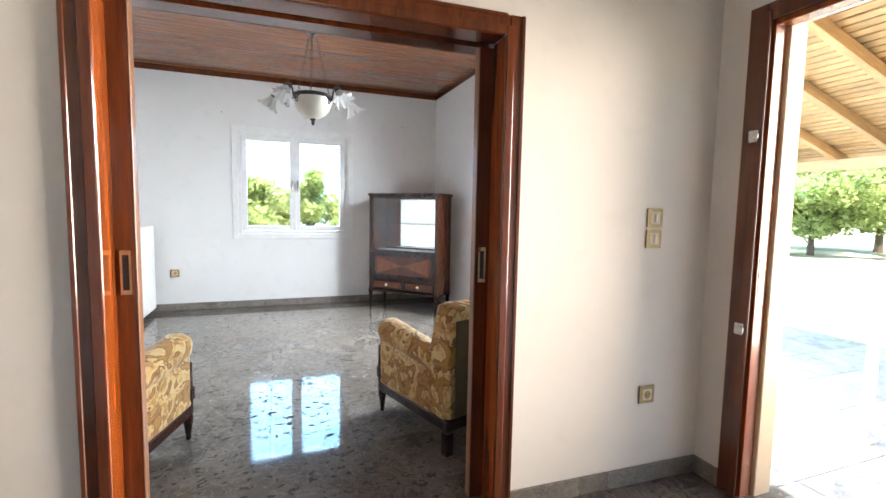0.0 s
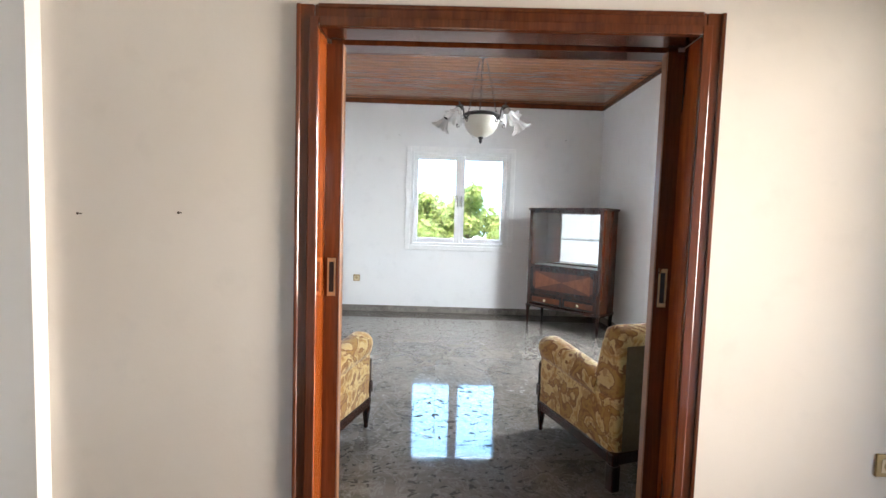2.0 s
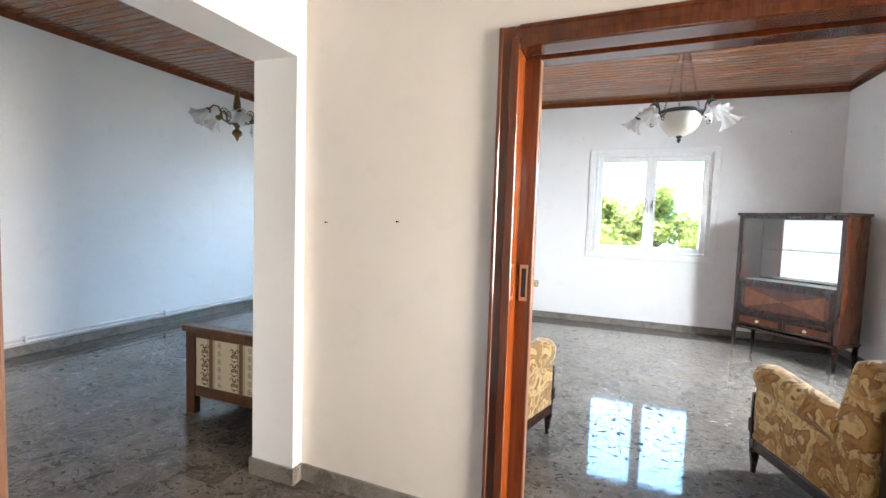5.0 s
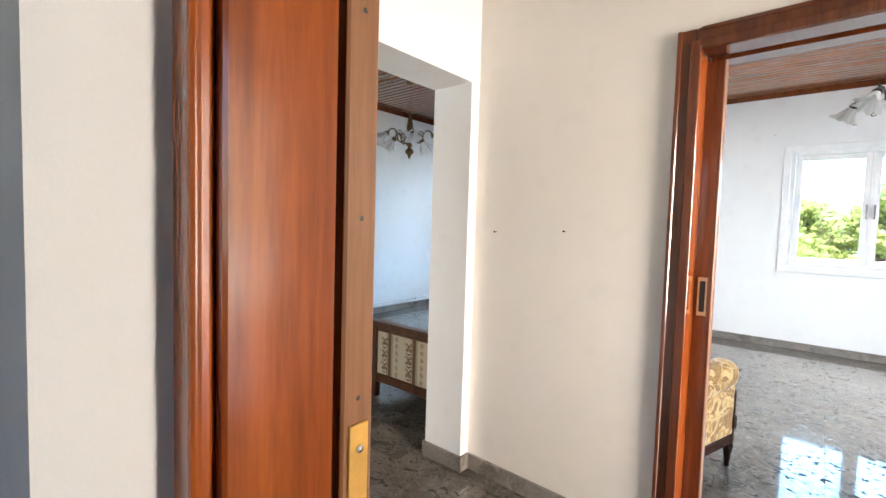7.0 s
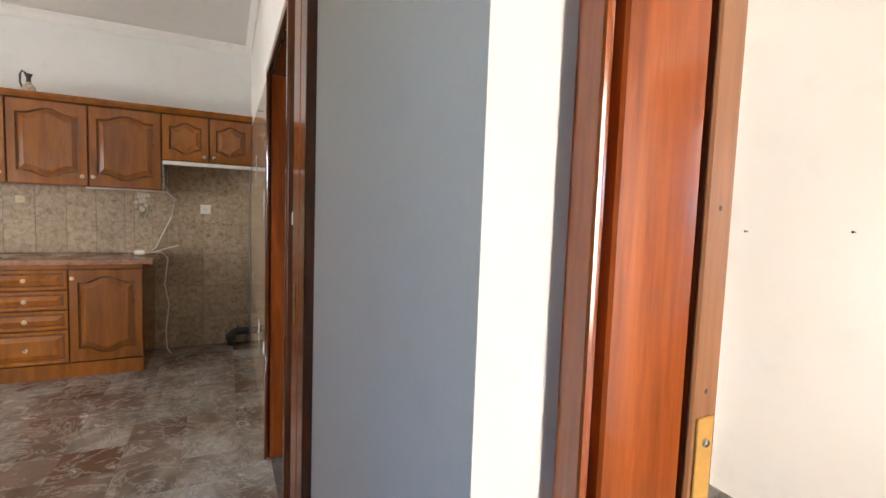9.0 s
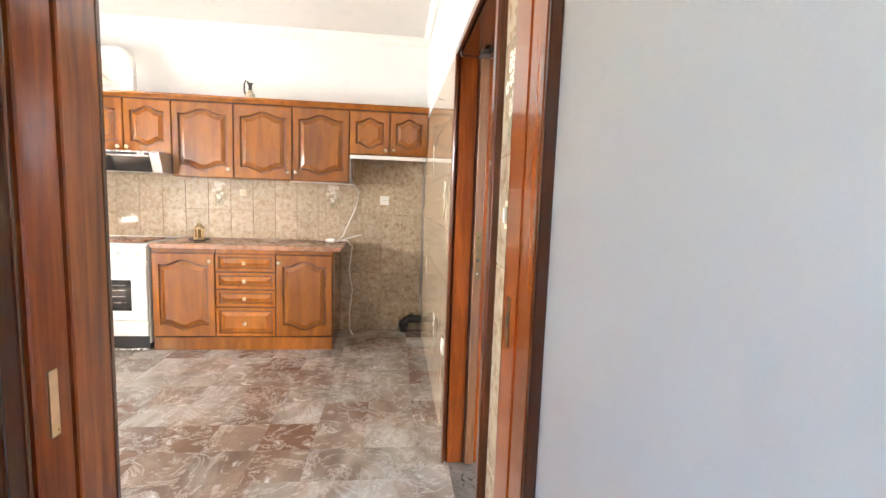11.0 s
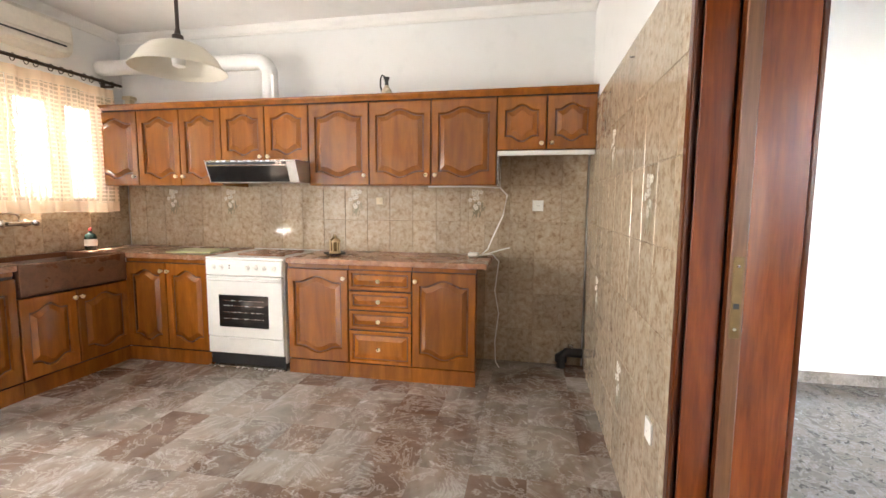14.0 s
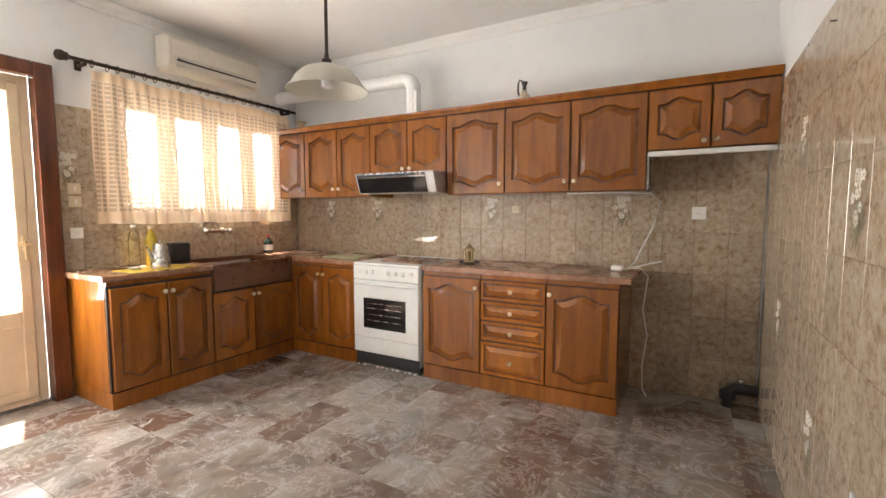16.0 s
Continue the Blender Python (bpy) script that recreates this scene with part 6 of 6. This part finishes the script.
def tree(name, height, spread, seed, leaves, label):
    rnd = random.Random(seed)
    th = thing(name, Matrix(), label, "tree", "yard trees")
    bm = tube([(0, 0, 0), (0.05, 0.02, height * 0.18), (0.0, 0.06, height * 0.38)], [0.17, 0.13, 0.1], 9)
    tips = []
    for i in range(9):
        a, l = rnd.uniform(0, math.tau), rnd.uniform(0.5, 0.9) * spread
        z0 = height * rnd.uniform(0.22, 0.38)
        tip = Vector((l * math.cos(a), l * math.sin(a), z0 + height * rnd.uniform(0.1, 0.5)))
        tube([(0, 0.04, z0), tip * 0.45 + Vector((0, 0, z0 * 0.6)), tip], [0.07, 0.045, 0.015], 6, bm)
        tips.append(tip)
    part("trunk", bm, M_BARK, th)
    verts, faces = [], []
    lumps = tips + [Vector((rnd.gauss(0, spread * 0.42), rnd.gauss(0, spread * 0.42), height * rnd.uniform(0.3, 0.95))) for _ in range(22)]
    for _ in range(leaves):
        c = rnd.choice(lumps)
        d = Vector((rnd.gauss(0, 1), rnd.gauss(0, 1), rnd.gauss(0, 0.8)))
        p = c + d.normalized() * spread * 0.3 * rnd.random() ** 0.4
        p.z = max(p.z, height * 0.12)
        s = rnd.uniform(0.07, 0.17)
        u = Vector((rnd.gauss(0, 1), rnd.gauss(0, 1), rnd.gauss(0, 0.6))).normalized()
        v = u.orthogonal().normalized()
        v = (v + u.cross(v) * rnd.uniform(-1, 1)).normalized()
        k0 = len(verts)
        verts += [p - u * s, p + v * s * 0.55, p + u * s, p - v * s * 0.55]
        faces.append((k0, k0 + 1, k0 + 2, k0 + 3))
    me = bpy.data.meshes.new("crown")
    me.from_pydata([tuple(v) for v in verts], [], faces)
    me.materials.append(M_LEAF)
    o = new("crown", me)
    o.parent = th
    return th
t1 = tree("tree", 4.4, 2.6, 3, 9000, "broad green leafy tree beside the road")
t1.matrix_basis = pose(25.0, 14.6, GZ)
for i, (x, y, s, r) in enumerate(((28.0, 10.5, 1.1, 60), (22.5, 18.5, 1.0, 140), (31.5, 15.0, 1.3, 200), (33, 8, 1.2, 20), (24, 24, 1.2, 280), (30, 20, 1.2, 310))):
    copy_thing(t1, pose(x, y, GZ, 0, 0, r)).scale = (s, s, s)
t2 = tree("bush", 3.6, 1.7, 8, 6000, "bright green round bush beyond the salon window")
t2.matrix_basis = pose(-1.4, 22.0, GZ)
for x, y, s, r in ((1.7, 25.0, 1.05, 90), (0.1, 24.0, 0.6, 20), (3.6, 24.0, 0.7, 150), (-3.8, 27.0, 0.9, 240), (2.9, 21.0, 0.45, 200), (6.5, 28, 1.0, 10), (-6.5, 26, 1.0, 70), (-0.6, 19.5, 0.42, 300)):
    copy_thing(t2, pose(x, y, GZ, 0, 0, r)).scale = (s, s, s)

# parked car
M_CAR = plain("blue_car_paint", (0.03, 0.07, 0.2), 0.2, 0.3, vary=0.04)
M_CAR_GLASS = plain("car_glass", (0.02, 0.025, 0.03), 0.06, bump=0.0)
M_TYRE = plain("tyre", (0.02, 0.02, 0.02), 0.85)
car = thing("car", pose(25.9, 9.2, GZ, 0, 0, -70), "parked blue hatchback beside the road", "car")
body = extrude_outline([(-1.95, 0.28), (1.95, 0.28), (2.0, 0.55), (1.9, 0.78), (0.95, 0.92), (-1.75, 0.95), (-2.0, 0.85), (-2.02, 0.5)], -0.82, 0.82, bevel=0.06)
cb_ = part("body", body, M_CAR, car, smooth=True)
part("cabin", extrude_outline([(0.9, 0.921), (0.25, 1.38), (-0.3, 1.46), (-1.3, 1.42), (-1.72, 0.951)], -0.7, 0.7, bevel=0.06), M_CAR, car, smooth=True)
part("side_window", boxes((-1.3, 0.3, -0.72, -0.705, 1.0, 1.34), (-1.3, 0.3, 0.705, 0.72, 1.0, 1.34)), M_CAR_GLASS, car)
part("rear_window", boxes((-0.012, 0.012, -0.55, 0.55, -0.19, 0.19)), M_CAR_GLASS, car).matrix_basis = pose(-1.535, 0, 1.2, 0, -42, 0) @ Matrix.Translation((-0.03, 0, 0))
part("windscreen", boxes((-0.012, 0.012, -0.58, 0.58, -0.3, 0.3)), M_CAR_GLASS, car).matrix_basis = pose(0.6, 0, 1.155, 0, -55, 0) @ Matrix.Translation((0.03, 0, 0))
for x in (-1.25, 1.25):
    for s in (-1, 1):
        wh = part("wheel", lathe([(0.2, -0.09), (0.3, -0.09), (0.31, 0.0), (0.3, 0.09), (0.2, 0.09)], 20, m=Matrix.Translation((x, s * 0.75, 0.31)) @ Matrix.Rotation(math.pi / 2, 4, "X")), M_TYRE, car)
        part("rim", lathe([(0, 0.07), (0.19, 0.085), (0.2, 0.09)], 14, m=Matrix.Translation((x, s * 0.75, 0.31)) @ Matrix.Rotation(-s * math.pi / 2, 4, "X")), M_STEEL, wh)
for s in (-1, 1):
    part("tail_light", boxes((-2.03, -1.97, s * 0.55, s * 0.78, 0.66, 0.82), bevel=0.01), M_RED, car)
    part("headlight", boxes((1.92, 1.985, s * 0.5, s * 0.75, 0.58, 0.72), bevel=0.01), M_CHROME, car)

# bright hazy sky low over the land to the north
bk = bpy.data.materials.new("bright_haze")
bk.use_nodes = True
bk.node_tree.nodes.clear()
em, ou = bk.node_tree.nodes.new("ShaderNodeEmission"), bk.node_tree.nodes.new("ShaderNodeOutputMaterial")
em.inputs["Color"].default_value, em.inputs["Strength"].default_value = (0.30, 0.62, 1.0, 1), 4.0
bk.node_tree.links.new(em.outputs[0], ou.inputs[0])
structure("backdrop", boxes((-90, 70, 70.0, 70.2, GZ, 75)), bk, "bright white-blue hazy sky beyond the trees", "sky")

# ---------------------------------------------------------------- wall tiles
k_ = Nodes("mottled_beige_tile")
tn = k_.noise(26.0, 6, 0.68, 0.4)
tc_ = k_.ramp(tn, (0.34, (0.27, 0.185, 0.115)), (0.5, (0.42, 0.335, 0.24)), (0.68, (0.50, 0.425, 0.33)))
tc_ = k_.mix(k_.ramp(k_.noise((48, 48, 40), 3, 0.6, 0.3), (0.6, 0.0), (0.7, 0.5)), tc_, (0.30, 0.20, 0.13))
tc_ = k_.mix(1.0, tc_, k_.ramp(k_.random, (0.0, 0.9), (1.0, 1.08)), "MULTIPLY")
M_TILE = k_.done(tc_, k_.ramp(k_.noise(8, 3), (0.3, 0.05), (0.7, 0.10)), bump=k_.noise(30, 3), strength=0.025, distance=0.004)
M_TILE_GROUT = plain("brown_tile_grout", (0.33, 0.245, 0.165), 0.9)
M_PETAL = plain("white_glaze_petal", (0.62, 0.57, 0.49), 0.3)
M_STALK = plain("olive_glaze_leaf", (0.19, 0.165, 0.10), 0.35)
TW, TH, GAP = 0.20, 0.29, 0.0026
ROWS = [2.018 - TH * (i + 1) for i in range(7)]
cache = {}


def tile_mesh(w, h, d, material, name="tile", b=0.0016):
    key = (round(w, 3), round(h, 3), round(d, 3), material.name)
    if key not in cache:
        bm = bmesh.new()
        lo = [bm.verts.new(p) for p in ((0, 0, 0), (w, 0, 0), (w, 0, h), (0, 0, h))]
        md = [bm.verts.new(p) for p in ((0, -d + b, 0), (w, -d + b, 0), (w, -d + b, h), (0, -d + b, h))]
        hi = [bm.verts.new(p) for p in ((b, -d, b), (w - b, -d, b), (w - b, -d, h - b), (b, -d, h - b))]
        for p, q in ((lo, md), (md, hi)):
            for i in range(4):
                bm.faces.new((p[i], p[(i + 1) % 4], q[(i + 1) % 4], q[i]))
        bm.faces.new(hi)
        cache[key] = mesh_of(name, bm, material)
    return cache[key]


def flower_meshes():
    rnd = random.Random(5)
    pet, lea = bmesh.new(), bmesh.new()
    for i in range(13):
        cx, cz = 0.1 + rnd.gauss(0, 0.024), 0.105 + 0.145 * rnd.random()
        for q in range(5):
            a = math.tau * q / 5 + i
            lathe([(0.0082, 0), (0.005, 0.0012), (0, 0.0016)], 6, pet, Matrix.Translation((cx + 0.0105 * math.cos(a), -0.0092, cz + 0.0105 * math.sin(a))) @ Matrix.Rotation(math.pi / 2, 4, "X"))
        lathe([(0.004, 0), (0, 0.0026)], 5, lea, Matrix.Translation((cx, -0.0092, cz)) @ Matrix.Rotation(math.pi / 2, 4, "X"))
    for i in range(30):
        x, z, a = 0.1 + rnd.gauss(0, 0.014), 0.02 + rnd.random() * 0.09, rnd.gauss(0, 0.4)
        l = rnd.uniform(0.04, 0.085)
        p = [Vector((x, -0.0096, z)), Vector((x + math.sin(a) * l * 0.5 + 0.006, -0.0101, z + math.cos(a) * l * 0.5)), Vector((x + math.sin(a) * l, -0.0096, z + math.cos(a) * l)), Vector((x + math.sin(a) * l * 0.5 - 0.006, -0.0101, z + math.cos(a) * l * 0.5))]
        lea.faces.new([lea.verts.new(v) for v in p])
    return mesh_of("blossoms", pet, M_PETAL), mesh_of("leaves", lea, M_STALK)
BLOSSOM, LEAVES = flower_meshes()


def tiled_wall(name, m, spans, flowers, label):
    """spans: rows of (x0, x1, z0, z1) that carry tiles, on a grid from x = 0; x across, z up, front towards -y."""
    bm = bmesh.new()
    for x0, x1, z0, z1 in spans:
        box(bm, x0, x1, -0.0045, 0.0, z0, z1)
    wall = structure(name, bm, M_TILE_GROUT, label, "tiles")
    wall.matrix_basis = m
    for x0, x1, z0, z1 in spans:
        for rz in ROWS:
            a, b = max(z0, rz), min(z1, rz + TH)
            if b - a < 0.02:
                continue
            for c in range(int(math.floor(x0 / TW + 1e-6)), int(math.ceil(x1 / TW - 1e-6))):
                l, r = max(x0, c * TW), min(x1, (c + 1) * TW)
                if r - l < 0.015:
                    continue
                o = new("tile", tile_mesh(r - l - GAP, b - a - GAP, 0.009, M_TILE))
                o.parent = wall
                o.matrix_basis = pose(l + GAP / 2, 0, a + GAP / 2)
                for fx, fz in flowers:
                    if l < fx < r and a < fz < b and b - a > 0.25 and r - l > 0.1:
                        for nm, me in (("blossoms", BLOSSOM), ("leaves", LEAVES)):
                            q = new(nm, me)
                            q.parent = o
                            q.location.x = (r - l - TW) / 2


# west wall: x runs from the north corner southwards
tiled_wall("wall_tiles_west", pose(WEST, KIT_S, 0, 0, 0, 90),
           [(0.012, 3.27, 0.88, 1.46), (3.27, 3.515, 0.0, 1.46), (3.515, 4.19, 0.0, 1.70)],
           [(4.35 - 1.04, 1.3), (4.35 - 2.04, 1.3), (4.35 - 3.2, 1.3), (0.45, 1.3)], "glazed mottled beige tiles with flower tiles over the worktop")
tiled_wall("wall_tiles_north", pose(-5.05, MID_S, 0), [(0.062, 2.295, 0.0, 2.018)],
           [(5.05 - 3.12, 1.29), (5.05 - 3.543, 0.43), (5.05 - 3.887, 1.58), (5.05 - 4.3, 0.72)], "glazed mottled beige wall tiles with a few flower tiles")
tiled_wall("wall_tiles_by_switch", pose(-1.825, MID_S, -0.02), [(0.018, 0.262, 0.02, 2.038)], [(0.1, 1.6)], "glazed mottled beige tiles with a flower tile beside the light switch")
tiled_wall("wall_tiles_south", pose(-2.80, KIT_S, 0, 0, 0, 180), [(0.075, 0.42, 0.0, 2.018), (0.42, 2.04, 0.88, 1.2), (2.04, 2.19, 0.88, 2.018)],
           [(0.16, 1.58)], "glazed mottled beige tiles behind the sink")


# ---------------------------------------------------------------- floor pieces
def floor_tiles(parent, x0, x1, y0, y1, s, d, material, gap, jitter=0.0, sy=None):
    sy = sy or s
    rnd = random.Random(11)
    for i in range(int(math.ceil((x1 - x0) / s - 1e-6))):
        for j in range(int(math.ceil((y1 - y0) / sy - 1e-6))):
            a, b = x0 + i * s, min(x0 + (i + 1) * s, x1)
            c, e = y0 + j * sy, min(y0 + (j + 1) * sy, y1)
            if b - a < 0.03 or e - c < 0.03:
                continue
            o = new("tile", tile_mesh(b - a - gap, e - c - gap, d, material, b=0.0005))
            o.parent = parent
            o.matrix_basis = pose(a + gap / 2, c + gap / 2, -d, -90, 0, 0)


floor_tiles(floor_kitchen, WEST, KIT_E + 0.08, KIT_S, MID_S, 0.27, 0.0035, M_KITCHEN_FLOOR, 0.0008)
floor_tiles(floor_dark, ARCH_W - 0.075, SALON_E, MID_N, SALON_N, 0.45, 0.008, M_SALON_FLOOR, 0.0006)
floor_tiles(floor_dark, WEST, ARCH_W - 0.075, MID_N, SALON_N, 0.45, 0.008, M_SALON_FLOOR, 0.0006)
floor_tiles(floor_dark, -1.498, HALL_E, -1.4, MID_N, 0.45, 0.008, M_SALON_FLOOR, 0.0006)
floor_tiles(floor_dark, -2.7, -1.8, MID_S, MID_N, 0.45, 0.008, M_SALON_FLOOR, 0.0006)
floor_tiles(ver, 2.06, 6.28, -1.0, 6.0, 0.5, 0.006, M_PAVING, 0.004)
for o in ver.children:
    o.location.z = VZ - 0.006
